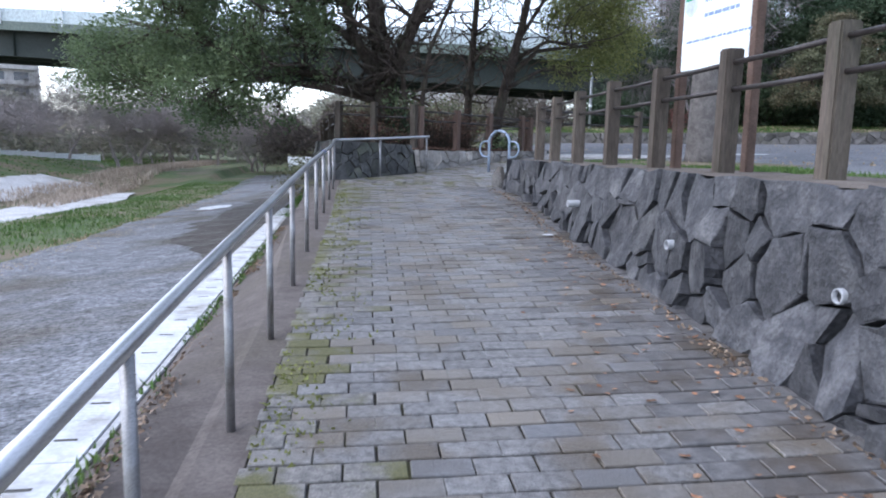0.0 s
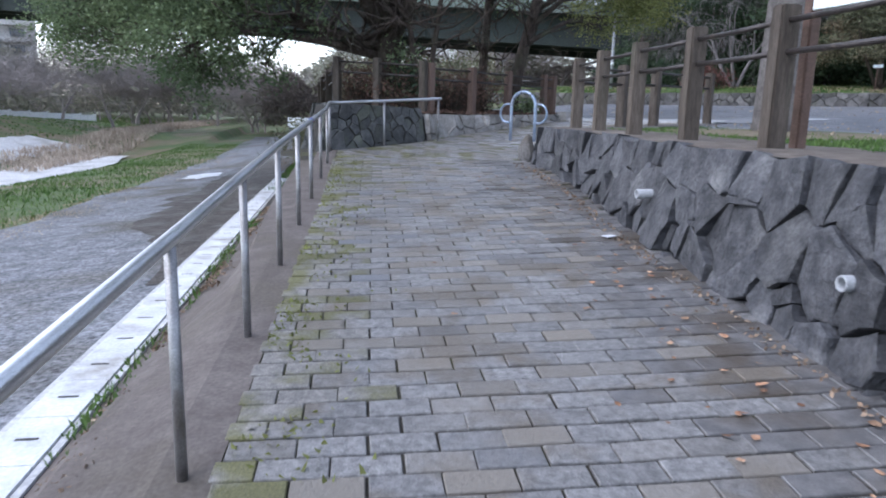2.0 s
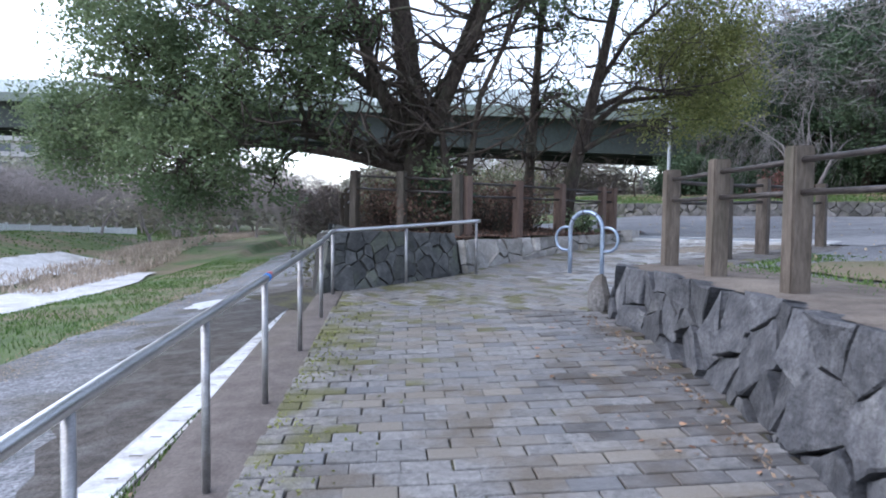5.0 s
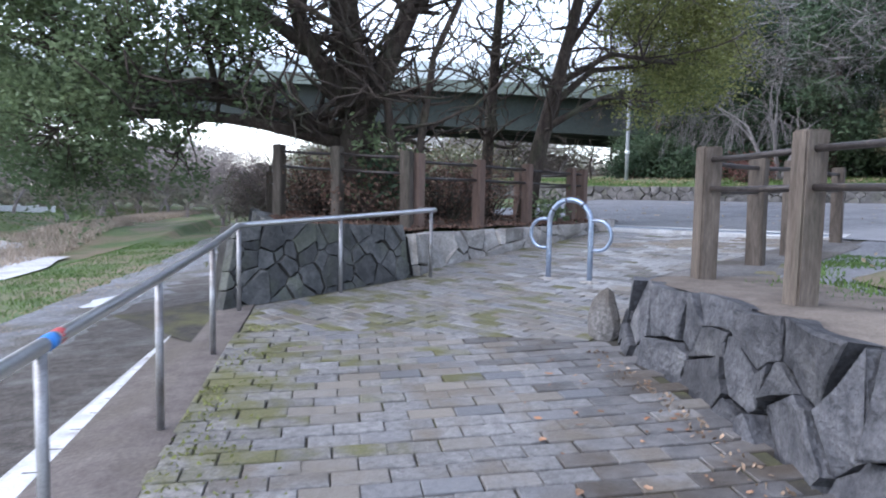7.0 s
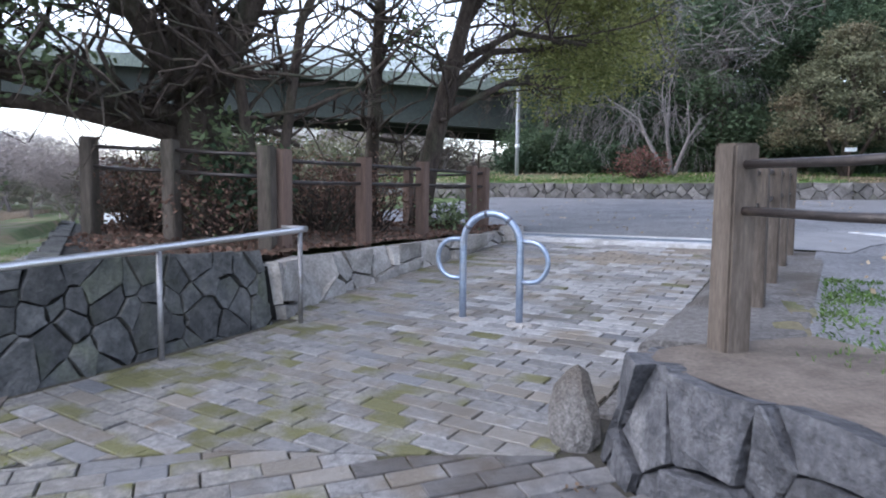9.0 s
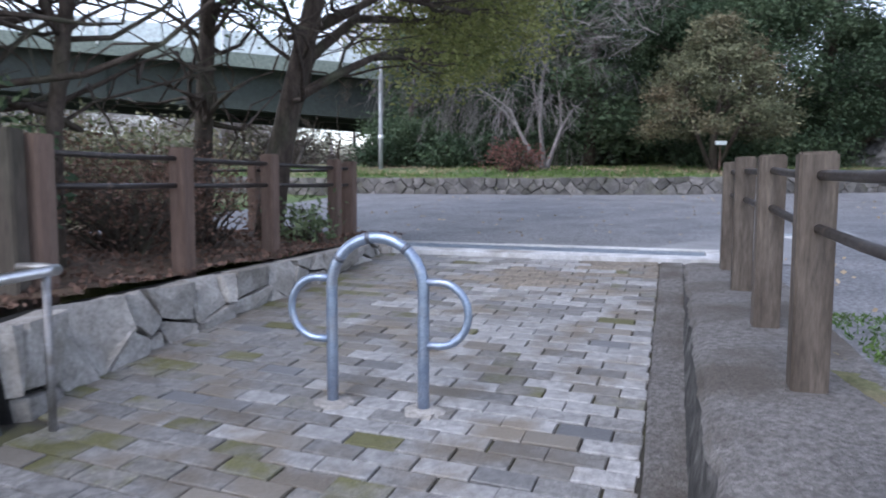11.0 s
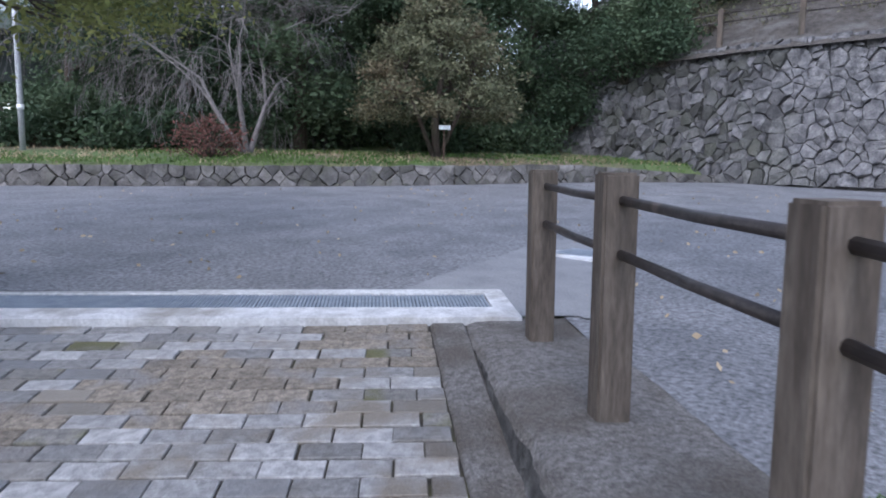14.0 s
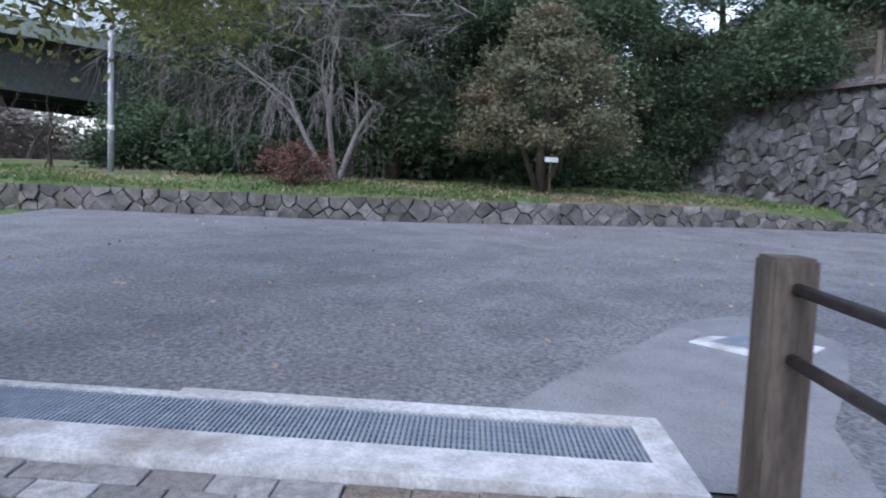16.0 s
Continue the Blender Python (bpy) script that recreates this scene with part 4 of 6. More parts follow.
for (i, j) in keep:
    q = [(i, j), (i + 1, j), (i + 1, j + 1), (i, j + 1)]
    if all(k in keep for k in q):
        fs.append(tuple(keep[k] for k in q))
obj("planter_soil", vs, fs, M["litter"], smooth=True, label="planter mound of brown leaf litter", category="ground", kind="structure")

# low wall on the far side of the road, and the great battered wall beyond
stone_wall("wall_low", "low grey rubble wall along the far side of the road", LOWWALL[1:8], lambda x, y, t: up_z(x, y) - 0.05, 0.52, 0.08, -1, 0.33, 0.19, M["stone_far"], M["joint_wall"], 33,
           gap=0.006, depth=0.06, rough=0.25, jit=0.2, uneven=0.45, thick=0.4, near=lambda p: abs(p[0] - 15) , limit=290, hs=lambda s: 1 + 0.07 * noise.noise((s * 1.3, 0, 4)) if s < 21 else max(0.35, 1 - 0.12 * (s - 21)))
stone_wall("wall_castle", "high battered wall of pale grey rough-cut stones", CASTLE, lambda x, y, t: 2.0, 3.85, 0.36, 1, 0.29, 0.21, M["stone_castle"], M["joint_far"], 41,
           gap=0.006, depth=0.09, rough=0.45, jit=0.5, uneven=0.7, thick=0.8, near=lambda p: math.hypot(p[0] - 25, p[1] - 20.5), limit=298)
vs = []
for a in CASTLE:
    vs += [(a[0] + 1.0, a[1] - 0.2, 5.6), (a[0] + 11, a[1] - 1.5, 11.4)]
obj("upper_terrace", vs, [(2 * i, 2 * i + 1, 2 * i + 3, 2 * i + 2) for i in range(len(CASTLE) - 1)], M["soil_and_shade"], label="leaf-covered terrace above the high wall", category="ground", kind="structure")

# ---- slotted drain across the head of the path ----
drain = thing("trench_drain", (*xy(0.45, 1.9), 1.4), "trench drain with pale concrete rims and a steel grating", "drain", kind="structure")


def rim(name, u0, u1, v0, v1, top, mat_, parent, drop=0.15):
    bm = bmesh.new()
    zs = []
    for (u, v) in ((u0, v0), (u1, v0), (u1, v1), (u0, v1)):
        zs.append((*xy(u + 0.045 * v, v),))
    low = [bm.verts.new((p[0], p[1], top(*p) - drop)) for p in zs]
    hi = [bm.verts.new((p[0], p[1], top(*p))) for p in zs]
    bm.faces.new(hi)
    for i in range(4):
        bm.faces.new((low[i], low[(i + 1) % 4], hi[(i + 1) % 4], hi[i]))
    bmesh.ops.recalc_face_normals(bm, faces=bm.faces[:])
    for v_ in bm.verts:
        v_.co -= parent.matrix_world.translation
    return part(name, bm, mat_, parent)


dz = lambda x, y: up_z(x, y) + 0.035 - 0.006 * uv(x, y)[1]
rim("rim", -0.09, 0.20, -0.03, 4.05, dz, M["concrete_rim"], drain)
rim("rim", 0.635, 0.765, -0.03, 4.05, dz, M["concrete_pale"], drain)
rim("rim", 0.2005, 0.6345, -0.03, 0.125, dz, M["concrete_rim"], drain)
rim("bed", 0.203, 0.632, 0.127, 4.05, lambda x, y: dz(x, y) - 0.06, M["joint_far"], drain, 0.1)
v = 0.135
while v < 4.0:
    rim("bar", 0.205, 0.63, v, v + 0.014, lambda x, y: dz(x, y) - 0.01, M["grate"], drain, 0.03)
    v += 0.027
for j in range(8):
    u = 0.225 + j * 0.054
    rim("bar", u, u + 0.010, 0.13, 4.02, lambda x, y: dz(x, y) - 0.014, M["grate"], drain, 0.02)
cover = thing("manhole_cover", (*xy(2.43, -1.2), up_z(*xy(2.43, -1.2)) + 0.03), "square inspection cover with a pale concrete rim in the asphalt", "manhole cover", rz=-3)
for nm, half, top_, mt in (("frame", 0.36, 0.008, "concrete_white"), ("lid", 0.25, 0.013, "grate")):
    part(nm, box_bm(2 * half, 2 * half, 0.06, (0, 0, top_ - 0.06), bevel=0.006), M[mt], cover)

random.seed(8)
bm = bmesh.new()
bmesh.ops.create_icosphere(bm, subdivisions=2, radius=0.5)
for v_ in bm.verts:
    f = 1.0 - 0.3 * (v_.co.z + 0.5)
    k = 1 + 0.28 * noise.noise(v_.co * 2.3)
    v_.co = Vector((v_.co.x * 0.24 * f * k, v_.co.y * 0.34 * f * k, (v_.co.z + 0.42) * 0.50))
chunk = part("mortar_chunk", bm, M["concrete_kerb"], None)
chunk.matrix_world = pose(3.09, 12.76, ramp_z(3.09, 12.76) - 0.05, -6, 16, 30)
tagged(chunk, "pale lump of mortar at the end of the stone wall", "stone")


# ---- fences of square posts and two dark bars ----
POST_H, POST_W = 1.055, 0.148


def post_mesh(name, h, w, material, seed):
    random.seed(seed)
    bm = box_bm(w, w, h + 0.3, (0, 0, -0.3), bevel=0.012, jitter=0.002)
    me = bpy.data.meshes.new(name)
    bm.to_mesh(me)
    bm.free()
    me.materials.append(material)
    return me


def post_fence(label, pts, zf, material, seed, turn, group="", h=POST_H, w=POST_W, skip=0):
    """A fence whose posts stand at pts; zf gives the footing's height."""
    a = pts[0]
    f = thing("post_fence", (a[0], a[1], zf(*a)), label, "fence", group)
    base = f.matrix_world.translation.copy()
    me = post_mesh("post", h, w, material, seed)
    rnd = random.Random(seed)
    for p in pts[skip:]:
        o = new("post", me)
        o.parent = f
        o.matrix_basis = pose(p[0] - base.x, p[1] - base.y, zf(*p) - base.z + rnd.uniform(-0.015, 0.015), rnd.uniform(-0.6, 0.6), rnd.uniform(-0.6, 0.6), turn + rnd.uniform(-1.5, 1.5))
    for p, q in zip(pts, pts[1:]):
        for hh in (0.69, 0.90):
            A = Vector((p[0], p[1], zf(*p) + hh * h)) - base
            B = Vector((q[0], q[1], zf(*q) + hh * h)) - base
            mid = (A + B) / 2 + Vector((0, 0, -0.006))
            d = (B - A).normalized() * (w * 0.3)
            tube_ob("bar", [A + d, mid, B - d], 0.021, M["bar"], f, 8)
    return f


FENCE_Y = [1.35, 2.76, 4.17, 5.58, 7.0, 8.42, 9.83, 11.17, 12.47]
post_fence("weathered brown timber post fence with dark bars on the wall", [(3.33 + 0.054 * (y - 5.58) + 0.09 * sstep(10.5, 12.5, y), y) for y in FENCE_Y], lambda x, y: TOP, M["post_wood"], 3, -2.5)
DU = [-6.08, -4.56, -3.25, -1.86, -0.56]
post_fence("weathered brown timber post fence along the concrete footing", [xy(u, v) for u, v in zip(DU, (-0.085, -0.07, -0.055, -0.04, -0.04))], lambda x, y: up_z(x, y) - 0.03 * sstep(-3, -4.5, uv(x, y)[0]), M["post_wood"], 4, 41, skip=1)
BACK = [xy(-4.30, 4.45), xy(-2.95, 4.40), xy(-1.35, 4.55), xy(0.55, 4.75), xy(0.95, 4.72)]
post_fence("reddish-brown timber post fence round the planter with dark bars", BACK, lambda x, y: 1.47, M["post_red"], 6, 41)
post_fence("dark brown timber post fence along the planter front", [(0.25, 18.25), (1.10, 17.65), (2.02, 17.02)], lambda x, y: 1.52 + 0.06 * (2.0 - x), M["post_wood"], 7, -33)
post_fence("dark brown timber post fence running back beside the gravel path", [(0.22, 18.55), (0.05, 20.0), (-0.1, 21.5), (-0.2, 23.0)], lambda x, y: 1.45 - 0.05 * (y - 18.5), M["post_wood"], 8, 5)
post_fence("short timber post fence at the road edge of the planter", [xy(1.1, 4.9), xy(1.2, 6.4), xy(1.2, 7.9)], lambda x, y: 1.45, M["post_red"], 9, 41)



# ---- handrail ----
RP = [(-0.61, 0.58), (-0.535, 1.92), (-0.46, 3.27), (-0.38, 4.58), (-0.305, 5.95), (-0.23, 7.35), (-0.155, 8.68), (-0.08, 10.0), (0.0, 11.40), (0.07, 12.83), (0.10, 14.28), (1.07, 15.0), (2.16, 15.75)]
def rh(y):
    return 0.88 - 0.075 * sstep(6, 13.5, y)


rail = thing("handrail", (RP[0][0], RP[0][1], ramp_z(*RP[0])), "brushed steel handrail on slim posts beside the ramp", "handrail")
rb = rail.matrix_world.translation.copy()
for i, p in enumerate(RP):
    z = ramp_z(*p)
    tube_ob("post", [Vector((p[0], p[1], z - 0.15)) - rb, Vector((p[0], p[1], z + rh(p[1]) - 0.02)) - rb], 0.021, M["steel_dull"], rail, 12)
top = [Vector((-0.9, -4.6, ramp_z(-0.9, -4.6) + rh(0)))] + [Vector((x, y, ramp_z(x, y) + rh(y))) for x, y in RP[:10]]
c = Vector((RP[10][0], RP[10][1], ramp_z(*RP[10]) + rh(14)))
top += [c + (top[-1] - c).normalized() * 0.12, c + (top[-1] - c).normalized() * 0.04]
nxt = Vector((RP[11][0], RP[11][1], ramp_z(*RP[11]) + rh(14)))
top += [c + (nxt - c).normalized() * 0.04 + Vector((0.0, 0.0, 0.0)), c + (nxt - c).normalized() * 0.12, nxt]
e = Vector((RP[12][0], RP[12][1], ramp_z(*RP[12]) + rh(14)))
top += [e, e + (e - nxt).normalized() * 0.07]
tube_ob("top_rail", [p - rb for p in top], 0.027, M["steel"], rail, 14, "bright polished top rail")
d = (e - nxt).normalized()
tube_ob("end_return", [e + d * 0.07 - rb, e + d * 0.09 + Vector((-0.10, 0.14, 0)) - rb, e + d * 0.05 + Vector((-0.16, 0.22, 0)) - rb], 0.024, M["steel_dull"], rail, 12)
for y0, y1, mt, nm in ((10.03, 10.10, "tape_blue", "blue tape wrap"), (10.12, 10.17, "tape_red", "red tape wrap")):
    q = [Vector((left_x(y) + 0.0, y, ramp_z(left_x(y), y) + rh(y))) - rb for y in (y0, y1)]
    tube_ob("tape", q, 0.0295, M[mt], rail, 12, nm)

# ---- bicycle barrier of bent tube ----
A, B = Vector((3.51, 15.37)), Vector((3.87, 14.985))
mid = (A + B) / 2
rz = math.degrees(math.atan2((B - A).y, (B - A).x))
rack = thing("bike_barrier", (mid.x, mid.y, ramp_z(mid.x, mid.y)), "blue-grey painted steel tube barrier with side loops on the paving", "bollard", rz=rz)
W = (B - A).length / 2
pts = [(-W, 0, -0.12), (-W, 0, 0.3), (-W, 0, 0.64)]
pts += [(-W * math.cos(a), 0, 0.66 + W * 1.02 * math.sin(a)) for a in [math.pi * k / 16 for k in range(17)]]
pts += [(W, 0, 0.64), (W, 0, 0.3), (W, 0, -0.12)]
tube_ob("arch", pts, 0.031, M["rack_steel"], rack, 14)
for s in (-1, 1):
    lp = [(s * W, 0, 0.70), (s * (W + 0.09), 0, 0.70)]
    lp += [(s * (W + 0.09 + 0.155 * math.sin(a)), 0, 0.53 + 0.17 * math.cos(a)) for a in [math.pi * k / 12 for k in range(1, 12)]]
    lp += [(s * (W + 0.09), 0, 0.36), (s * W, 0, 0.36)]
    tube_ob("side_loop", lp, 0.021, M["rack_steel"], rack, 12)
    for a in (0.55, 1.35) if s < 0 else (0.85,):
        q = [(s * W * math.cos(t), 0, 0.66 + W * 1.02 * math.sin(t)) for t in (a, a + 0.10)]
        tube_ob("band", q, 0.0325, M["rack_band"], rack, 14, "dark worn band")
    random.seed(11 + s)
    bm = bmesh.new()
    vv = []
    for ring, (r, z) in enumerate(((0.12, -0.02), (0.105, 0.010), (0.05, 0.018))):
        vv.append([bm.verts.new((s * W + r * math.cos(k * math.pi / 7) * random.uniform(0.8, 1.2), r * math.sin(k * math.pi / 7) * random.uniform(0.75, 1.2), z)) for k in range(14)])
    for r in range(2):
        for k in range(14):
            bm.faces.new((vv[r][k], vv[r][(k + 1) % 14], vv[r + 1][(k + 1) % 14], vv[r + 1][k]))
    bm.faces.new(vv[2])
    part("mortar_pad", bm, M["stone_light"], rack, "pale crumbled mortar pad")

# ---- notice board ----
sign = thing("notice_board", (3.70, 6.47, TOP), "white notice board between two brown posts behind the fence", "sign", rz=95)
for x in (-0.575, 0.575):
    part("post", box_bm(0.09, 0.09, 2.9, (x, 0, -0.3), bevel=0.008), M["sign_frame"], sign)
panel = part("panel", box_bm(1.06, 0.03, 1.05, (0, 0.03, 1.03), bevel=0.004), M["sign_white"], sign, "white printed panel")


def bar_on_sign(x, z, w, h, m_):
    bm = bmesh.new()
    v = [bm.verts.new((x + a * w, 0.047, z + b * h)) for a, b in ((0, 0), (0, 1), (1, 1), (1, 0))]
    bm.faces.new(v)
    part("print", bm, M[m_], panel)


rnd = random.Random(2)
for row, (z, w) in enumerate(((1.30, 1.0), (1.52, 0.55), (1.66, 0.75), (1.80, 0.62), (1.92, 0.7))):
    x = 0.46 if row == 0 else 0.18
    left = w
    while left > 0.04:
        step = rnd.uniform(0.03, 0.12)
        bar_on_sign(x - step, z, step - 0.012, 0.035 if row else 0.022, "ink_blue")
        x -= step
        left -= step
        if x < -0.52:
            break
bm = bmesh.new()
bmesh.ops.create_circle(bm, cap_ends=True, radius=0.12, segments=24)
bmesh.ops.rotate(bm, matrix=Matrix.Rotation(math.pi / 2, 3, "X"), verts=bm.verts[:])
bmesh.ops.scale(bm, vec=(1, 1, 1.35), verts=bm.verts[:])
bmesh.ops.translate(bm, vec=(0.40, 0.046, 1.72), verts=bm.verts[:])
part("emblem", bm, M["barrier"], panel)
bm = bmesh.new()
bm.faces.new([bm.verts.new(p) for p in ((0.30, 0.048, 1.72), (0.30, 0.048, 1.78), (0.35, 0.048, 1.84), (0.38, 0.048, 1.80), (0.42, 0.048, 1.86), (0.46, 0.048, 1.79), (0.50, 0.048, 1.77), (0.50, 0.048, 1.72))])
part("emblem_hill", bm, M["ink_green"], panel, "green hill shape")

# ---- weep pipes in the retaining wall ----
def weep(x, y, z, r):
    p = thing("weep_pipe", (x, y, z), "grey plastic weep pipe stub in the stone wall", "pipe", "weep pipes")
    n = 18
    vs, fs = [], []
    for (d, rr) in ((0.18, r), (-0.055, r), (-0.06, r * 0.96), (-0.06, r * 0.78), (-0.05, r * 0.74), (0.12, r * 0.74)):
        for k in range(n):
            a = 2 * math.pi * k / n
            vs.append((d, rr * math.cos(a), rr * math.sin(a)))
    for j in range(5):
        for k in range(n):
            fs.append((j * n + k, j * n + (k + 1) % n, (j + 1) * n + (k + 1) % n, (j + 1) * n + k))
    obj("pipe_wall", vs, fs, M["pipe"], p, smooth=True)
    # Flat disc closing the pipe; the bore's inner shade is its colour.
    obj("bore", [(0.118, r * 0.75 * math.cos(2 * math.pi * k / n), r * 0.75 * math.sin(2 * math.pi * k / n)) for k in range(n)], [tuple(range(n))], M["hole"], p)


weep(2.615, 3.14, 0.80, 0.042)
weep(2.695, 5.15, 0.79, 0.042)
weep(2.80, 7.82, 0.91, 0.042)
wb = lerp_line(WALL, 7.9)
lit = part("litter_paper", box_bm(0.13, 0.07, 0.006, bevel=0.002, jitter=0.004), M["paper"], None)
lit.matrix_world = pose(2.52, 7.82, ramp_z(2.52, 7.82) + 0.012, 2, 3, 35)
tagged(lit, "scrap of white paper lying on the paving", "litter")

# ---- street lamps ----
def street_lamp(x, y, z, h, label):
    l = thing("street_lamp", (x, y, z), label, "street lamp")
    tube_ob("pole", [(0, 0, -0.3), (0, 0, 1.2), (0, 0, h)], [0.075, 0.07, 0.05], M["lamp_grey"], l, 12)
    tube_ob("band", [(0, 0, 1.0), (0, 0, 1.12)], 0.085, M["white_paint"], l, 12, "white reflective band")
    tube_ob("arm", [(0, 0, h - 0.02), (0.1, -0.2, h + 0.12), (0.3, -0.7, h + 0.2)], 0.035, M["lamp_grey"], l, 8)
    hd = part("head", box_bm(0.22, 0.5, 0.12, (0.38, -0.9, h + 0.12), bevel=0.03, rot=0), M["lamp_grey"], l)


street_lamp(12.5, 33.0, ground_z(12.5, 33.0), 6.6, "tall grey steel street lamp by the low wall")
park = thing("globe_lamp", (13.9, 60.0, 1.2), "slim park lamp with a pale globe head", "street lamp")
tube_ob("pole", [(0, 0, -1.5), (0, 0, 5.2)], [0.09, 0.07], M["lamp_grey"], park, 10)
bm = bmesh.new()
bmesh.ops.create_uvsphere(bm, u_segments=14, v_segments=8, radius=0.32)
bmesh.ops.scale(bm, vec=(1, 1, 0.85), verts=bm.verts[:])
bmesh.ops.translate(bm, vec=(0, 0, 5.4), verts=bm.verts[:])
part("globe", bm, M["white_paint"], park, "pale globe")

plaque = thing("name_plaque", (18.7, 24.5, ground_z(18.7, 24.5)), "small white tree name plaque on a stake", "sign")
part("stake", box_bm(0.03, 0.03, 1.0, (0, 0, -0.1), bevel=0.003), M["sign_frame"], plaque)
part("plate", box_bm(0.30, 0.02, 0.11, (0, -0.02, 0.78), bevel=0.003, rot=-0.75), M["sign_white"], plaque)

# ---- elevated expressway ----
VA, VB = Vector((-26, 58, 7.8)), Vector((15.8, 42, 5.15))
VDIR = (VB - VA).normalized()
via = thing("viaduct", (VA.x, VA.y, 0), "green steel girder viaduct with pale noise barriers", "bridge")
P0, P1 = VA - VDIR * 110, VB + VDIR * 18
nrm = Vector((VDIR.y, -VDIR.x, 0)).normalized()


def beam(name, n0, n1, z0, z1, m_, label=""):
    vs = []
    for P in (P0, P1):
        for n_, z in ((n0, z0), (n1, z0), (n1, z1), (n0, z1)):
            vs.append(P + nrm * n_ + Vector((0, 0, z)) - Vector((VA.x, VA.y, 0)))
    o = obj(name, vs, [(0, 1, 5, 4), (1, 2, 6, 5), (2, 3, 7, 6), (3, 0, 4, 7), (3, 2, 1, 0), (4, 5, 6, 7)], m_, via)
    if label:
        o["label"] = label


# Girders and deck take the colour with the overhang's shade put in.
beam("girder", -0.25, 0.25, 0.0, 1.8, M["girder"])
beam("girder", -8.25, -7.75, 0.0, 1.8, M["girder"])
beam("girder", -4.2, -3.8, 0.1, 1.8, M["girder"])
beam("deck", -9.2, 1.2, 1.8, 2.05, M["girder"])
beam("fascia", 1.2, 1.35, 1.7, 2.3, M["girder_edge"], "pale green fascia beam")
beam("noise_barrier", 1.22, 1.30, 2.3, 3.2, M["barrier"], "pale translucent noise barrier")
beam("noise_barrier", -9.2, -9.1, 2.05, 3.2, M["barrier"])
LEN = (P1 - P0).length
k = 0
s = 4.0
while s < LEN:
    P = P0 + VDIR * s - Vector((VA.x, VA.y, 0))
    part("barrier_post", box_bm(0.10, 0.10, 1.3, tuple(P + nrm * 1.42 + Vector((0, 0, 2.1)))), M["white_paint"], via)
    if int(s) % 3 == 0:
        part("stiffener", box_bm(0.06, 0.2, 1.7, tuple(P + nrm * 0.3 + Vector((0, 0, 0.05)))), M["girder"], via)
    s += 5.0
for s_, w in ((70, 2.4), (LEN - 3, 2.4)):
    P = P0 + VDIR * s_ - Vector((VA.x, VA.y, 0)) - nrm * 4
    part("pier", box_bm(2.0, 3.0, P.z + 0.5, (P.x, P.y, -0.5), bevel=0.1, rot=math.atan2(VDIR.y, VDIR.x)), M["concrete_pale"], via, "grey concrete pier")

# ---- far left: white fence, house block, path barrier ----
wf = thing("white_fence", (-26, 73, path_z(-26, 73)), "white painted panel fence on the far river bank", "fence")
fl = [Vector((-24.1 - 0.27 * k * 2.4, 80 - 0.963 * k * 2.4)) for k in range(14)]
for a, b in zip(fl, fl[1:]):
    m_ = (a + b) / 2
    o = part("panel", box_bm(0.06, 2.2, 0.62, (0, 0, 0.0)), M["white_paint"], wf)
    o.matrix_basis = pose(m_.x + 26, m_.y - 73, path_z(m_.x, m_.y) - path_z(-26, 73), 0, 0, -15.7)
    o = part("post", box_bm(0.14, 0.14, 0.95, (0, 0, -0.2)), M["white_paint"], wf)
    o.matrix_basis = pose(a.x + 26, a.y - 73, path_z(a.x, a.y) - path_z(-26, 73), 0, 0, -15.7)
pb = thing("path_barrier", (-1.9, 47, path_z(-1.9, 47)), "white panel barrier across the far end of the path", "barrier")
part("panel", box_bm(1.5, 0.08, 0.6, (0, 0, 0.95), bevel=0.02), M["white_paint"], pb)
for x in (-0.8, 0.8):
    part("leg", box_bm(0.08, 0.2, 1.1, (x * 0.8, 0.03, -0.1)), M["lamp_grey"], pb)
spot = []
rnd = random.Random(5)
n = 16
sv = [(-3.85, 24.3, path_z(-3.85, 24.3) + 0.075)]
for k in range(n):
    a = 2 * math.pi * k / n
    x, y = -3.85 + 0.62 * math.cos(a) * rnd.uniform(0.6, 1.1), 24.3 + 1.5 * math.sin(a) * rnd.uniform(0.6, 1.1)
    sv.append((x, y, path_z(x, y) + 0.06))
obj("pale_gravel", sv, [(0, 1 + k, 1 + (k + 1) % n) for k in range(n)], M["concrete_white"], label="patch of pale spilled gravel on the path", category="gravel", kind="structure")

house = thing("apartment_building", (-80, 150, 0), "pale concrete apartment building with rows of windows", "building", rz=20)
wallb = part("wall", box_bm(46, 14, 26, (0, 0, -1)), M["building"], house)
part("roof", box_bm(47, 15, 0.8, (0, 0, 25)), M["concrete_pale"], house)
for fl in range(8):
    for c_ in range(11):
        part("window", box_bm(2.4, 0.3, 1.5, (-20 + c_ * 4, -7.05, 1.2 + fl * 3.0)), M["glass_dark"], house)
    part("balcony", box_bm(44.5, 1.2, 0.9, (0, -7.6, 0.2 + fl * 3.0)), M["building"], house)

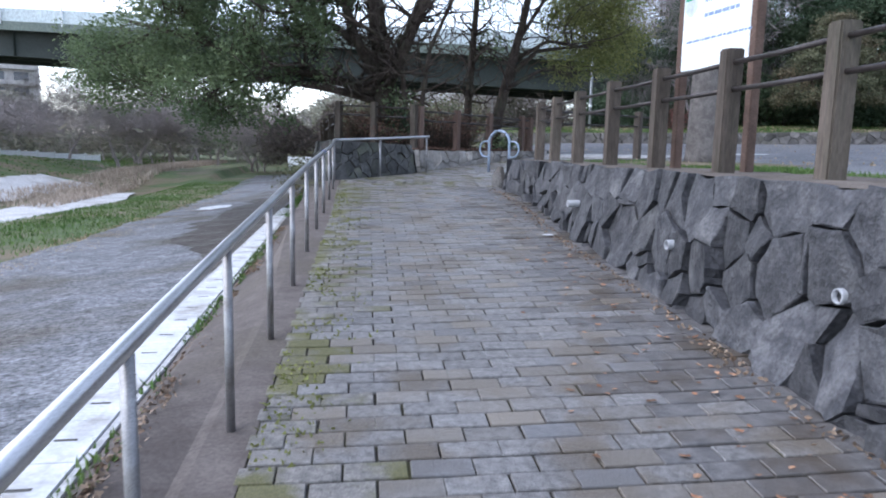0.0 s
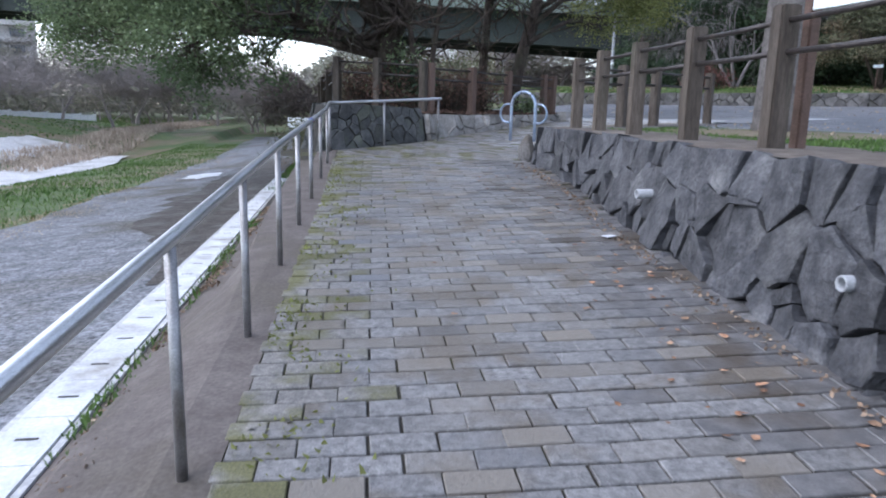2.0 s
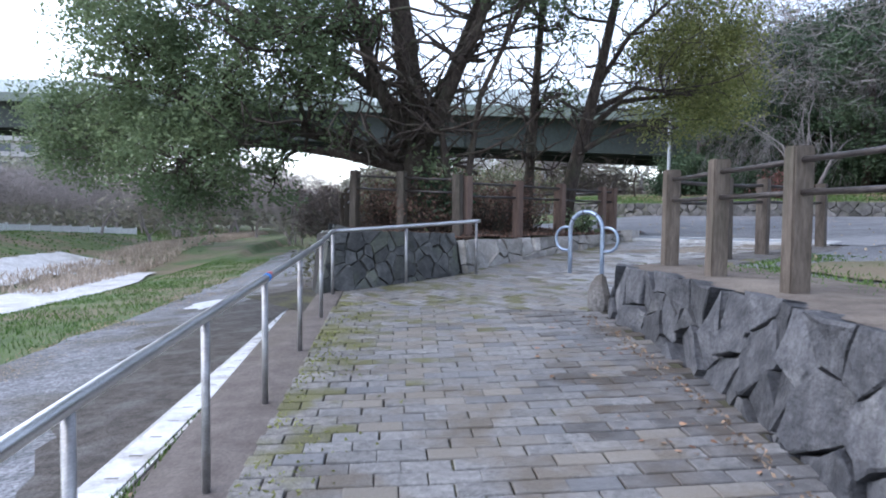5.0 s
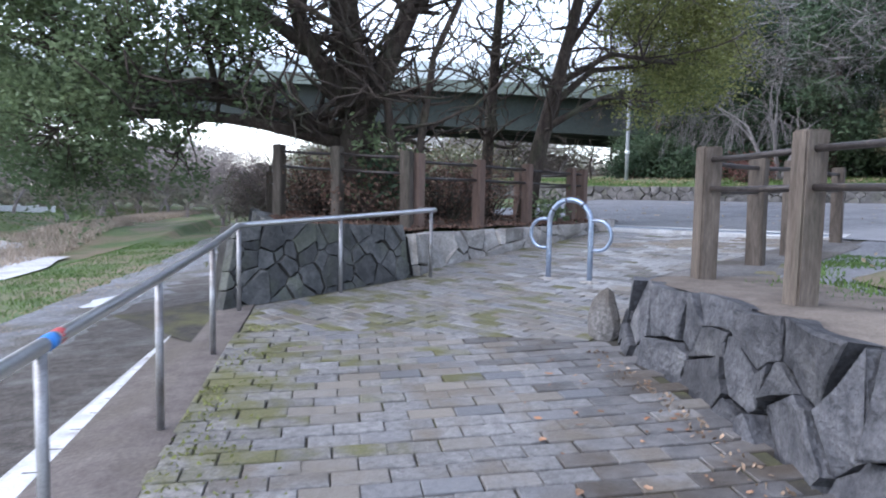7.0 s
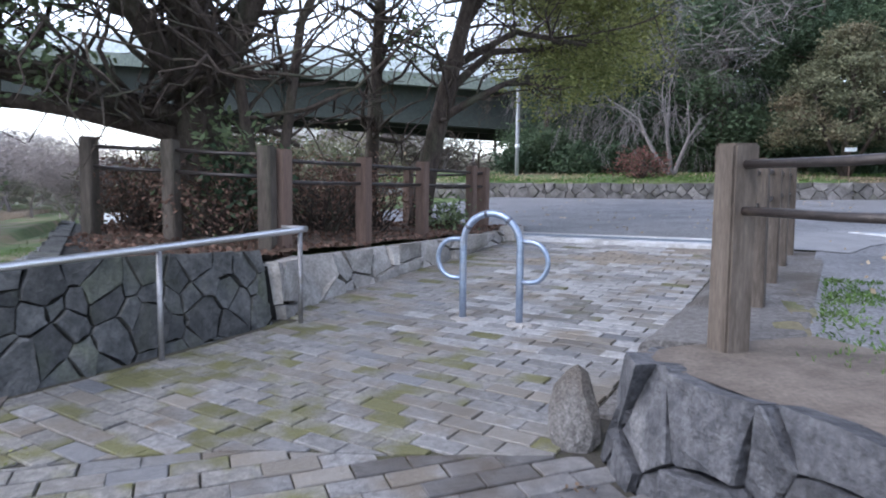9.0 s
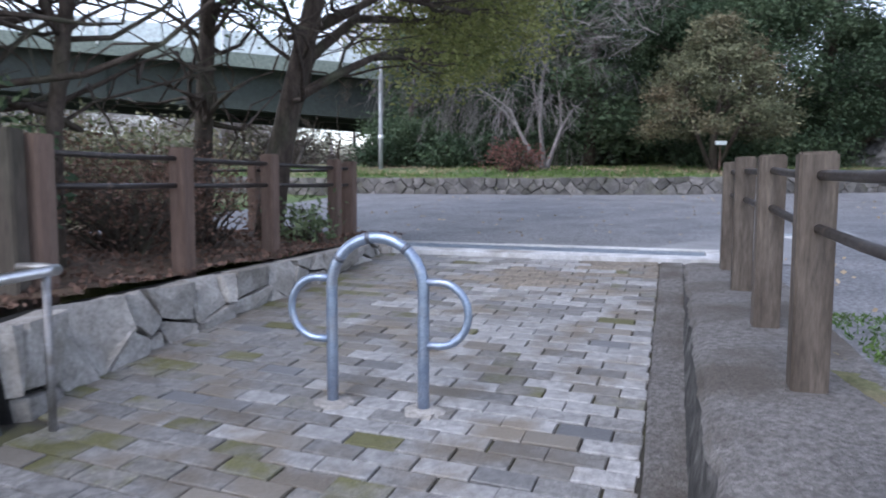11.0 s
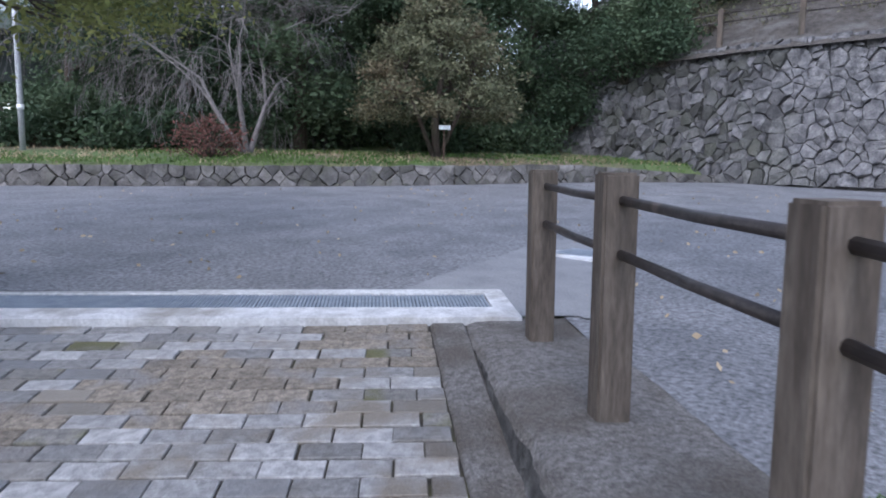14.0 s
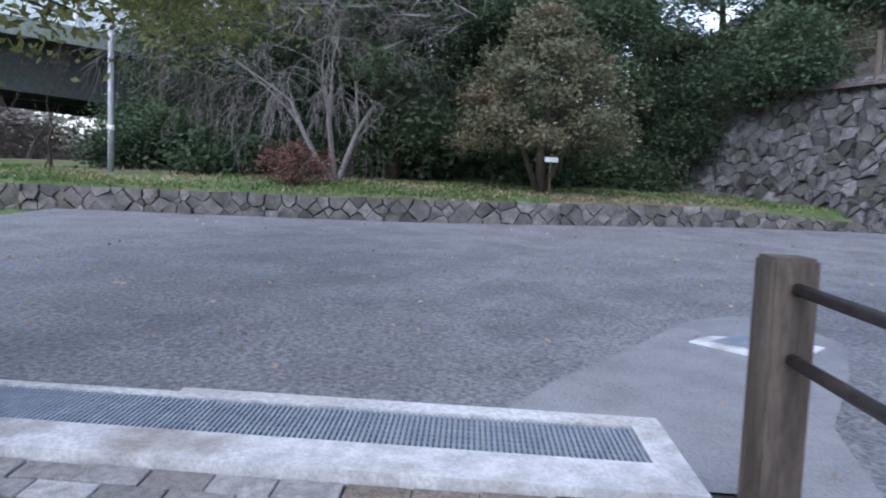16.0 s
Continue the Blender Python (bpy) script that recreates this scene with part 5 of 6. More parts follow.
# ---- plants ----
def leaf_quads(centres, size, rng, droop=0.3, aspect=0.45):
    """Small bent leaf blades at the centres, as vertices and quads."""
    n = len(centres)
    d = rng.normal(size=(n, 3))
    d[:, 2] = d[:, 2] * 0.6 - droop
    d /= np.linalg.norm(d, axis=1)[:, None]
    r = rng.normal(size=(n, 3))
    s = np.cross(d, r)
    s /= np.linalg.norm(s, axis=1)[:, None] + 1e-9
    L = (size * rng.uniform(0.6, 1.35, n))[:, None]
    a = centres - d * L * 0.5
    b = centres + s * L * aspect * 0.5
    c = centres + d * L * 0.5
    e = centres - s * L * aspect * 0.5
    v = np.stack([a, b, c, e], 1).reshape(-1, 3)
    return v


def quads_ob(name, v, material, parent=None):
    n = len(v) // 4
    me = bpy.data.meshes.new(name)
    me.vertices.add(4 * n)
    me.vertices.foreach_set("co", np.asarray(v, np.float32).ravel())
    me.loops.add(4 * n)
    me.loops.foreach_set("vertex_index", np.arange(4 * n, dtype=np.int32))
    me.polygons.add(n)
    me.polygons.foreach_set("loop_start", np.arange(0, 4 * n, 4, dtype=np.int32))
    me.update(calc_edges=True)
    me.materials.append(material)
    ob = new(name, me)
    if parent:
        ob.parent = parent
    return ob


def bend(a, b, rng, sag=0.12, n=5):
    """A crooked line from a to b."""
    a, b = Vector(a), Vector(b)
    L = (b - a).length
    out = []
    k1 = Vector(rng.normal(size=3)) * L * sag
    k2 = Vector(rng.normal(size=3)) * L * sag * 0.5
    for i in range(n + 1):
        f = i / n
        out.append(a.lerp(b, f) + k1 * math.sin(math.pi * f) + k2 * math.sin(2 * math.pi * f))
    return out


def clump_points(c, r, n, rng, spray=14, spread=0.22):
    """Leaf centres in sprays on the outer part of an ellipsoid."""
    m = max(1, n // spray)
    d = rng.normal(size=(m, 3))
    d /= np.linalg.norm(d, axis=1)[:, None]
    k = rng.uniform(0.25, 1.0, m) ** 0.55 * (1 + 0.13 * rng.normal(size=m))
    p = np.array(c) + d * k[:, None] * np.array(r)
    return np.repeat(p, spray, 0) + rng.normal(size=(m * spray, 3)) * spread * np.array([1, 1, 0.7]), p


def leafy_tree(name, label, base, trunks, clumps, leafmat, bark, seed, leaves, size, twigs=7, spray=14, spread=0.22, limb=0.09, kind="", fine=0):
    """A tree: trunk lines with radii, limbs that reach each clump, twigs, and a crown of leaf sprays."""
    rng = np.random.default_rng(seed)
    t = thing(name, base, label, "tree", kind=kind)
    B = Vector(base)
    wood = Soup()
    nodes = []
    for line, r0, r1 in trunks:
        n = len(line)
        pts = [Vector(p) for p in line]
        rad = [r0 + (r1 - r0) * i / (n - 1) for i in range(n)]
        wood.add(tube([p - B for p in pts], rad, 10))
        for i in range(n - 1):
            for f in (0.0, 0.5):
                nodes.append((pts[i].lerp(pts[i + 1], f), rad[i]))
    vol = [c[3] * c[4] * c[5] if len(c) > 4 else c[3] ** 3 for c in clumps]
    tot = sum(v ** 0.75 for v in vol)
    allp = []
    for c, vv in zip(clumps, vol):
        ctr = Vector(c[:3])
        rad = c[3:6] if len(c) > 4 else (c[3], c[3], c[3] * 0.8)
        best = min(nodes, key=lambda q: (q[0] - ctr).length + 2.5 * max(0, q[0].z - ctr.z + 0.3) + (0 if q[0].z > B.z + 1.2 else 4))
        ln = bend(best[0], ctr, rng, 0.10, 6)
        r0 = min(best[1] * 0.55, limb * (0.6 + 0.12 * (ctr - best[0]).length))
        wood.add(tube([p - B for p in ln], [r0 * (1 - 0.75 * i / 6) for i in range(7)], 7))
        pts, sp = clump_points(tuple(ctr), rad, int(leaves * vv ** 0.75 / tot), rng, spray, spread)
        allp.append(pts)
        for q in sp[rng.choice(len(sp), min(len(sp), twigs), replace=False)]:
            s = ln[int(rng.integers(2, 7))]
            wood.add(tube([p - B for p in bend(s, q, rng, 0.12, 4)], [r0 * 0.33, r0 * 0.27, r0 * 0.2, r0 * 0.14, 0.006], 5))
    for _ in range(fine):
        o_, r_ = nodes[int(rng.integers(2, len(nodes)))]
        if o_.z < B.z + 1.3:
            continue
        d_ = Vector(rng.normal(size=3))
        d_.z = abs(d_.z) * 0.6 + 0.1
        q_ = o_ + d_.normalized() * rng.uniform(0.8, 2.4)
        ln = bend(o_, q_, rng, 0.12, 5)
        r2 = min(r_ * 0.4, 0.04)
        wood.add(tube([p - B for p in ln], [r2 * (1 - 0.15 * i) for i in range(6)], 5))
        for _k in range(4):
            s_ = ln[int(rng.integers(2, 6))]
            e_ = s_ + Vector(rng.normal(size=3)).normalized() * rng.uniform(0.4, 1.1)
            wood.add(tube([p - B for p in bend(s_, e_, rng, 0.15, 3)], [r2 * 0.45, r2 * 0.35, r2 * 0.25, 0.005], 4))
    obj("trunk", wood.v, wood.f, bark, t, smooth=True)
    pts = np.concatenate(allp) - np.array(base)
    quads_ob("crown", leaf_quads(pts, size, rng), leafmat, t)
    return t


def bare_tree(name, label, base, h, r, seed, bark, depth=5, spread=0.6, droop=0.0, stems=1, sides=4, kids=3, category="tree", haze=0):
    """A leafless tree by repeated forking."""
    rng = np.random.default_rng(seed)
    t = thing(name, base, label, category)
    wood, fine = Soup(), Soup()

    def grow(p, d, L, r_, k):
        q = p
        pts, rad = [p], [r_]
        for i in range(3):
            d = (d + Vector(rng.normal(size=3)) * 0.16 - Vector((0, 0, droop * (depth - k) * 0.06))).normalized()
            q = q + d * L / 3
            pts.append(q)
            rad.append(r_ * (1 - 0.16 * (i + 1)))
        (wood if k > depth - 3 else fine).add(tube(pts, rad, sides if k > 1 else 3, cap=False))
        if k <= 0:
            return
        for j in range(kids):
            v = Vector(rng.normal(size=3))
            nd = (d + v * spread * 0.6 + Vector((0, 0, 0.12 - droop * 0.35))).normalized()
            grow(pts[int(rng.integers(1, 4))] if j else q, nd, L * rng.uniform(0.58, 0.85), max(0.006, rad[-1] * rng.uniform(0.5, 0.8)), k - 1)

    for s in range(stems):
        a = rng.uniform(0, 6.28)
        grow(Vector((0, 0, -0.1)), Vector((0.35 * (stems > 1) * math.cos(a), 0.35 * (stems > 1) * math.sin(a), 1)).normalized(), h * 0.32, r, depth)
    obj("trunk", wood.v, wood.f, bark, t, smooth=True)
    obj("crown", fine.v, fine.f, bark, t)
    if haze:
        d = rng.normal(size=(haze, 3))
        d /= np.linalg.norm(d, axis=1)[:, None]
        p = d * rng.uniform(0.35, 1, haze)[:, None] ** 0.6 * np.array([0.55, 0.55, 0.30]) * h + np.array([0, 0, 0.72 * h])
        quads_ob("twig_haze", leaf_quads(p, 0.9, rng, -0.3, 0.035), bark, t)
    return t


# the great evergreen whose boughs hang over path and ramp
leafy_tree("evergreen_tree", "large spreading evergreen tree with dark glossy leaves in the planter", (1.45, 18.6, 1.5),
           [([(1.45, 18.6, 1.35), (1.42, 18.6, 2.6), (1.38, 18.55, 3.6), (1.2, 18.5, 4.8), (0.95, 18.4, 6.5), (0.8, 18.3, 9.0)], 0.34, 0.14),
            ([(1.42, 18.6, 2.9), (1.9, 18.3, 4.0), (2.5, 17.9, 5.4), (3.1, 17.6, 7.5)], 0.17, 0.06),
            ([(1.40, 18.6, 3.2), (2.1, 19.0, 4.6), (2.8, 19.3, 6.5), (3.2, 19.5, 8.6)], 0.15, 0.06),
            ([(1.40, 18.55, 3.0), (0.6, 18.1, 4.3), (0.1, 17.7, 6.0), (-0.2, 17.4, 8.0)], 0.16, 0.06),
            ([(1.38, 18.55, 2.9), (0.2, 18.5, 3.2), (-1.6, 18.8, 3.6), (-3.4, 19.4, 4.2), (-5.2, 20.3, 4.7)], 0.13, 0.05),
            ([(1.42, 18.6, 2.7), (0.0, 18.6, 3.0), (-1.4, 18.9, 3.2), (-2.8, 19.3, 3.1)], 0.12, 0.04),
            ([(1.4, 18.55, 3.6), (0.2, 18.0, 4.4), (-1.4, 17.6, 5.1), (-2.8, 17.8, 5.9)], 0.12, 0.04),
            ([(1.9, 18.2, 1.35), (1.95, 18.0, 2.4), (1.8, 17.8, 3.4), (1.2, 17.4, 4.2), (0.2, 17.0, 4.6)], 0.09, 0.03),
            ([(2.3, 18.1, 1.35), (2.32, 18.0, 2.6), (2.5, 17.9, 4.0), (3.2, 17.5, 5.6), (3.5, 17.2, 7.2)], 0.075, 0.03)],
           [(-6.6, 22.7, 4.1, 1.25, 1.2, 0.9), (-5.4, 21.4, 3.9, 1.6, 1.5, 1.1), (-4.2, 20.3, 3.5, 1.6, 1.4, 1.0), (-6.0, 22.3, 3.3, 1.2, 1.1, 0.7),
            (-3.0, 19.6, 4.4, 1.8, 1.5, 1.3), (-4.3, 20.4, 6.0, 1.6, 1.5, 1.3), (-2.4, 18.8, 6.6, 2.0, 1.7, 1.4),
            (-3.4, 20.0, 8.8, 2.2, 2.0, 1.6), (-0.8, 18.0, 8.6, 2.0, 1.8, 1.3), (-1.9, 18.4, 3.2, 1.0, 0.9, 0.8), (-2.6, 19.2, 2.3, 0.9, 0.8, 0.6),
            (-0.9, 17.4, 5.0, 1.0, 0.9, 0.7), (1.2, 17.6, 8.8, 1.9, 1.6, 1.0), (3.4, 18.3, 8.9, 1.8, 1.6, 1.0), (-1.2, 18.5, 10.8, 2.4, 2.2, 1.4),
            (2.2, 18.6, 11.0, 2.6, 2.2, 1.4), (0.6, 17.2, 6.9, 0.9, 0.8, 0.5), (3.5, 17.6, 6.9, 0.9, 0.8, 0.5), (2.1, 17.4, 6.6, 0.7, 0.7, 0.4),
            (-2.9, 18.3, 2.7, 1.2, 1.0, 1.0), (-1.7, 17.8, 4.3, 1.1, 1.0, 0.8), (-0.6, 17.6, 5.6, 1.0, 0.9, 0.6), (2.9, 17.6, 5.9, 0.7, 0.7, 0.4), (4.2, 18.2, 6.4, 1.0, 0.9, 0.6), (5.4, 18.6, 6.9, 1.2, 1.1, 0.8), (-3.7, 18.6, 5.0, 1.3, 1.1, 1.0),
            (-0.7, 17.8, 4.3, 0.8, 0.7, 0.4), (0.1, 17.6, 5.1, 0.7, 0.6, 0.35), (-1.3, 18.6, 2.5, 0.55, 0.5, 0.45), (-0.4, 18.2, 3.4, 0.6, 0.5, 0.3), (-1.6, 18.4, 5.4, 0.8, 0.7, 0.4), (-0.2, 19.4, 5.6, 1.0, 0.9, 0.7), (-0.5, 19.2, 4.5, 0.9, 0.8, 0.5), (0.3, 19.6, 6.9, 1.0, 0.9, 0.6), (1.6, 18.2, 1.9, 0.45, 0.4, 0.4), (1.9, 18.0, 2.7, 0.3, 0.3, 0.5)],
           M["leaf"], M["bark"], 3, 140000, 0.105, twigs=26, spray=60, spread=0.19, fine=190)
# slender trees beside it
leafy_tree("slender_tree", "slender leaning evergreen tree with a bare lower trunk", (4.75, 20.6, 1.5),
           [([(4.75, 20.6, 1.35), (4.95, 20.6, 2.6), (5.25, 20.5, 3.9), (5.55, 20.4, 5.2), (5.9, 20.3, 7.0), (6.2, 20.2, 9.0)], 0.19, 0.06),
            ([(5.3, 20.5, 4.1), (6.3, 20.3, 4.7), (7.4, 19.9, 4.5)], 0.07, 0.03), ([(5.45, 20.45, 4.7), (6.1, 20.2, 5.8), (7.0, 19.9, 6.6)], 0.07, 0.03),
            ([(5.2, 20.5, 3.7), (6.2, 21.0, 4.5), (7.6, 21.8, 4.8), (9.2, 22.5, 4.9)], 0.08, 0.025)],
           [(6.9, 20.2, 5.5, 0.9, 0.9, 0.7), (7.9, 20.2, 6.2, 1.2, 1.1, 1.0), (8.1, 20.0, 4.6, 0.9, 0.9, 0.8), (7.4, 20.6, 7.6, 1.5, 1.3, 1.1), (6.0, 20.2, 8.9, 1.5, 1.3, 0.9), (8.4, 20.3, 7.8, 1.2, 1.2, 1.0), (7.0, 20.3, 3.9, 0.8, 0.7, 0.5), (8.6, 20.6, 5.6, 0.9, 0.9, 0.8),
            (9.4, 22.6, 4.7, 1.1, 1.1, 0.7), (8.3, 22.1, 5.0, 1.0, 1.0, 0.7), (9.7, 23.0, 5.3, 0.9, 0.9, 0.6), (7.5, 22.2, 4.7, 0.8, 0.8, 0.5), (8.2, 22.4, 6.2, 1.1, 1.1, 0.7), (7.4, 21.6, 5.9, 1.1, 1.0, 0.7)],
           M["leaf_yellow"], M["bark"], 8, 46000, 0.085, twigs=14, spray=36, spread=0.2, fine=40)
leafy_tree("slender_tree", "slender upright evergreen tree with thin dark trunk", (4.1, 21.3, 1.5),
           [([(4.1, 21.3, 1.35), (4.18, 21.3, 3.0), (4.3, 21.3, 5.0), (4.45, 21.2, 7.4), (4.5, 21.2, 9.5)], 0.14, 0.05)],
           [(5.0, 21.4, 6.3, 0.8, 0.8, 0.5), (3.6, 21.2, 6.8, 0.8, 0.8, 0.5), (4.6, 21.4, 8.3, 1.4, 1.3, 0.8), (3.4, 21.4, 9.4, 1.5, 1.4, 0.9), (5.3, 21.6, 9.6, 1.4, 1.3, 0.9), (4.9, 21.4, 4.7, 0.6, 0.6, 0.35)],
           M["leaf"], M["bark"], 9, 9000, 0.12, twigs=16, spray=30, fine=40)
# big trunk behind the notice board
leafy_tree("street_tree", "big tree with a thick rough grey-brown trunk in the grass", (6.75, 12.0, 1.35),
           [([(6.75, 12.0, 1.2), (6.76, 12.0, 1.5), (6.78, 12.0, 3.2), (6.8, 12.0, 5.6), (6.85, 12.1, 8.5)], 0.36, 0.24),
            ([(6.8, 12.0, 5.4), (7.5, 12.6, 7.0), (8.5, 13.0, 9.0)], 0.14, 0.05), ([(6.8, 12.0, 5.8), (6.0, 11.4, 7.4), (5.4, 10.6, 9.2)], 0.13, 0.05)],
           [(8.6, 13.2, 9.6, 1.4), (5.4, 10.4, 9.8, 1.4), (6.9, 12.2, 10.4, 1.8)], M["leaf_dark"], M["bark_pale"], 12, 5000, 0.14)

# brush and dead twigs under the trees in the planter
def bush(name, label, c, r, n, size, leafmat, seed, stems=9, bark="bark", spray=10, spread=0.14):
    rng = np.random.default_rng(seed)
    b = thing(name, (c[0], c[1], c[2]), label, "bush")
    w = Soup()
    pts, sp = clump_points((0, 0, r[2] * 0.9), r, n, rng, spray, spread)
    pts = pts[pts[:, 2] > 0.02]
    for q in sp[:stems * 4]:
        if q[2] > 0.1:
            w.add(tube(bend((rng.normal() * 0.08, rng.normal() * 0.08, -0.1), q, rng, 0.1, 4), [0.02, 0.016, 0.012, 0.008, 0.004], 4))
    tagged(obj("stem", w.v, w.f, M[bark], b), kind="stuff")
    quads_ob("foliage", leaf_quads(pts, size, rng), leafmat, b)
    return b


for i, (x, y, rx, rz_, s) in enumerate(((2.9, 19.2, 0.9, 0.5, 1), (3.7, 19.6, 0.7, 0.5, 2), (1.6, 17.9, 0.7, 0.42, 3), (0.8, 18.6, 0.6, 0.45, 4), (3.3, 20.8, 1.1, 0.6, 5), (2.2, 20.8, 1.1, 0.7, 6), (0.9, 20.6, 0.9, 0.6, 7))):
    bush("dry_brush", "tangle of brown dry brush and twigs on the leaf litter", (x, y, mound_z(x, y)), (rx, rx * 0.8, rz_), 1500, 0.06, M["brush"], 60 + i, 20)
bush("evergreen_shrub", "dark green shrub with broad leaves behind the planter fence", (1.9, 18.0, 1.55), (0.45, 0.4, 0.65), 700, 0.10, M["leaf_dark"], 71)
bush("evergreen_shrub", "low green leafy shrub by the planter fence", (5.1, 20.1, 1.45), (0.35, 0.35, 0.3), 420, 0.10, M["leaf"], 72)
for i, (x, y, r_) in enumerate(((3.2, 27.5, 1.9), (5.2, 29.5, 1.8), (1.8, 30.5, 2.0), (0.9, 25.0, 1.1), (-0.4, 27.0, 1.4))):
    bush("hedge_shrub", "scrubby green-brown shrub on the slope", (x, y, ground_z(x, y)), (r_, r_, r_ * 0.62), 2600, 0.14, M["leaf_olive"], 80 + i, 12, spray=12, spread=0.25)

# weeping bare tree, red shrub, rounded olive bush on the bank
bare_tree("weeping_cherry", "bare grey weeping cherry with pale drooping branches", (15.9, 28.6, ground_z(15.9, 28.6)), 7.4, 0.08, 18, M["bark_grey"], depth=6, spread=0.62, droop=0.75, stems=3, kids=3, haze=1500)
bush("red_shrub", "rusty red winter shrub beside the cherry", (14.7, 28.6, ground_z(14.7, 28.6)), (0.95, 0.8, 0.5), 1500, 0.09, M["leaf_red"], 90)
bx, by, bz = 19.6, 25.4, ground_z(19.6, 25.4)
cl = []
for k, (f, w) in enumerate(((0.28, 1.35), (0.38, 1.5), (0.5, 1.25), (0.62, 1.05), (0.74, 0.8), (0.86, 0.5), (0.97, 0.15))):
    for a in range(5 if w > 0.6 else 3):
        w_ = w * 1.25
        ang = a * 1.2566 * (1 if w > 0.6 else 1.667) + k * 0.7
        cl.append((bx + w_ * math.cos(ang), by + w_ * math.sin(ang), bz + 4.3 * f, 0.62, 0.62, 0.2))
leafy_tree("rounded_bush", "broad rounded olive-grey evergreen bush with layered boughs", (bx, by, bz),
           [([(bx, by, bz - 0.1), (bx - 0.05, by, bz + 1.0), (bx + 0.1, by - 0.1, bz + 2.2), (bx, by, bz + 4.0)], 0.13, 0.04), ([(bx - 0.1, by, bz), (bx - 0.6, by + 0.4, bz + 1.6), (bx - 0.8, by + 0.6, bz + 3.0)], 0.07, 0.03), ([(bx + 0.1, by, bz), (bx + 0.6, by - 0.5, bz + 1.5), (bx + 0.8, by - 0.8, bz + 2.8)], 0.07, 0.03)],
           cl, M["leaf_olive"], M["bark"], 21, 24000, 0.11, twigs=10, spray=24, spread=0.15)

# forest of evergreens on the bank and hill
def forest_tree(name, label, h, w, seed, leafmat, n=6500, low=0.25, bark="bark"):
    rng = np.random.default_rng(seed)
    cl = []
    for k in range(15):
        f = rng.uniform(low, 1.0)
        a = rng.uniform(0, 6.28)
        rr = w * (0.75 - 0.45 * abs(f - 0.45)) * rng.uniform(0.45, 1.0)
        cl.append((rr * math.cos(a), rr * math.sin(a), h * f, w * rng.uniform(0.3, 0.5), w * rng.uniform(0.3, 0.5), h * rng.uniform(0.06, 0.11)))
    return leafy_tree(name, label, (0, 0, 0), [([(0, 0, -0.3), (0.1, 0, h * 0.3), (0, 0.1, h * 0.6), (0, 0, h * 0.95)], 0.2, 0.05)], cl, leafmat, M[bark], seed, n * 2, 0.16, twigs=6, spray=26, spread=0.32)


kinds = [forest_tree("forest_tree", "dark evergreen broadleaf tree in the wood", 7.6, 2.7, 31, M["leaf_dark"], 9000, 0.10), forest_tree("forest_tree", "tall dense evergreen tree in the wood", 8.8, 2.9, 32, M["leaf_dark"], 9500, 0.14),
         forest_tree("forest_tree", "mid-green evergreen tree at the wood's edge", 6.2, 2.4, 33, M["leaf_mid"], 8000, 0.08)]
spots = [(14.6, 34.6, 2), (15.8, 36.8, 2), (17.0, 32.4, 0), (19.0, 35.2, 1), (20.6, 31.2, 2), (22.5, 33.5, 0), (22.6, 29.2, 0), (24.6, 31.0, 1), (26.2, 29.0, 0), (27.6, 32.0, 1),
         (20.0, 41.0, 1), (22.5, 38.5, 0), (27, 37, 1), (31, 34, 0), (31.5, 29.0, 1), (29.2, 25.2, 2), (30.0, 21.8, 0), (33, 25, 1), (25, 44, 1), (32, 40, 1), (38, 33, 1), (36, 20, 0), (38, 26, 1), (34, 14, 1), (29.5, 17.0, 2), (40, 18, 1), (24.6, 27.2, 2), (18.6, 29.6, 2)]
rnd = random.Random(77)
for i, (x, y, k) in enumerate(spots):
    z = ground_z(x, y) if not (x > 24 and y < 31 and x > lerp_line(CASTLE, y) + 1.2) else 5.9 + 0.5 * min(9, x - lerp_line(CASTLE, y) - 1.2)
    sc = rnd.uniform(0.85, 1.2) * (0.72 if x < 16 else 0.66 if x < 19.1 and y > 32 else 1)
    m = pose(x, y, z - 0.1, 0, 0, rnd.uniform(0, 360)) @ Matrix.Diagonal((sc, sc, sc * rnd.uniform(0.9, 1.15), 1))
    copy_thing(kinds[k], m)
kinds[0].matrix_world = pose(22.2, 45.5, ground_z(22.2, 45.5), 0, 0, 20)
kinds[1].matrix_world = pose(44, 28, 8, 0, 0, 50)
kinds[2].matrix_world = pose(28.2, 23.0, 5.9, 0, 0, 80)
# foliage spilling over the great wall
for i, (x, y, z, r_) in enumerate(((27.4, 24.4, 5.4, 1.6), (28.2, 26.6, 5.0, 1.7), (26.6, 22.9, 5.8, 1.3), (29.2, 28.6, 4.6, 1.6), (26.1, 21.5, 6.2, 0.9), (25.2, 25.6, 2.9, 1.1), (27.0, 28.4, 3.2, 1.4), (26.6, 24.9, 4.3, 1.1))):
    bush("hanging_shrub", "dense dark green shrub spilling over the high wall", (x, y, z - 0.6), (r_, r_, r_ * 0.8), 4200, 0.14, M["leaf_dark"], 100 + i, 8, spray=12, spread=0.28)
for i, (x, y, r_) in enumerate(((14.6, 32.0, 1.0), (16.4, 31.6, 1.2), (18.2, 31.0, 1.3), (20.2, 29.8, 1.3), (22.0, 28.6, 1.3), (23.6, 27.2, 1.1), (13.4, 34.6, 0.9), (21.4, 26.8, 0.9))):
    bush("understory_shrub", "dark evergreen shrub filling the wood's edge", (x, y, ground_z(x, y) - 0.1), (r_, r_, r_ * 0.62), 2300, 0.16, M["leaf_dark"], 130 + i, 8, spray=14, spread=0.25)
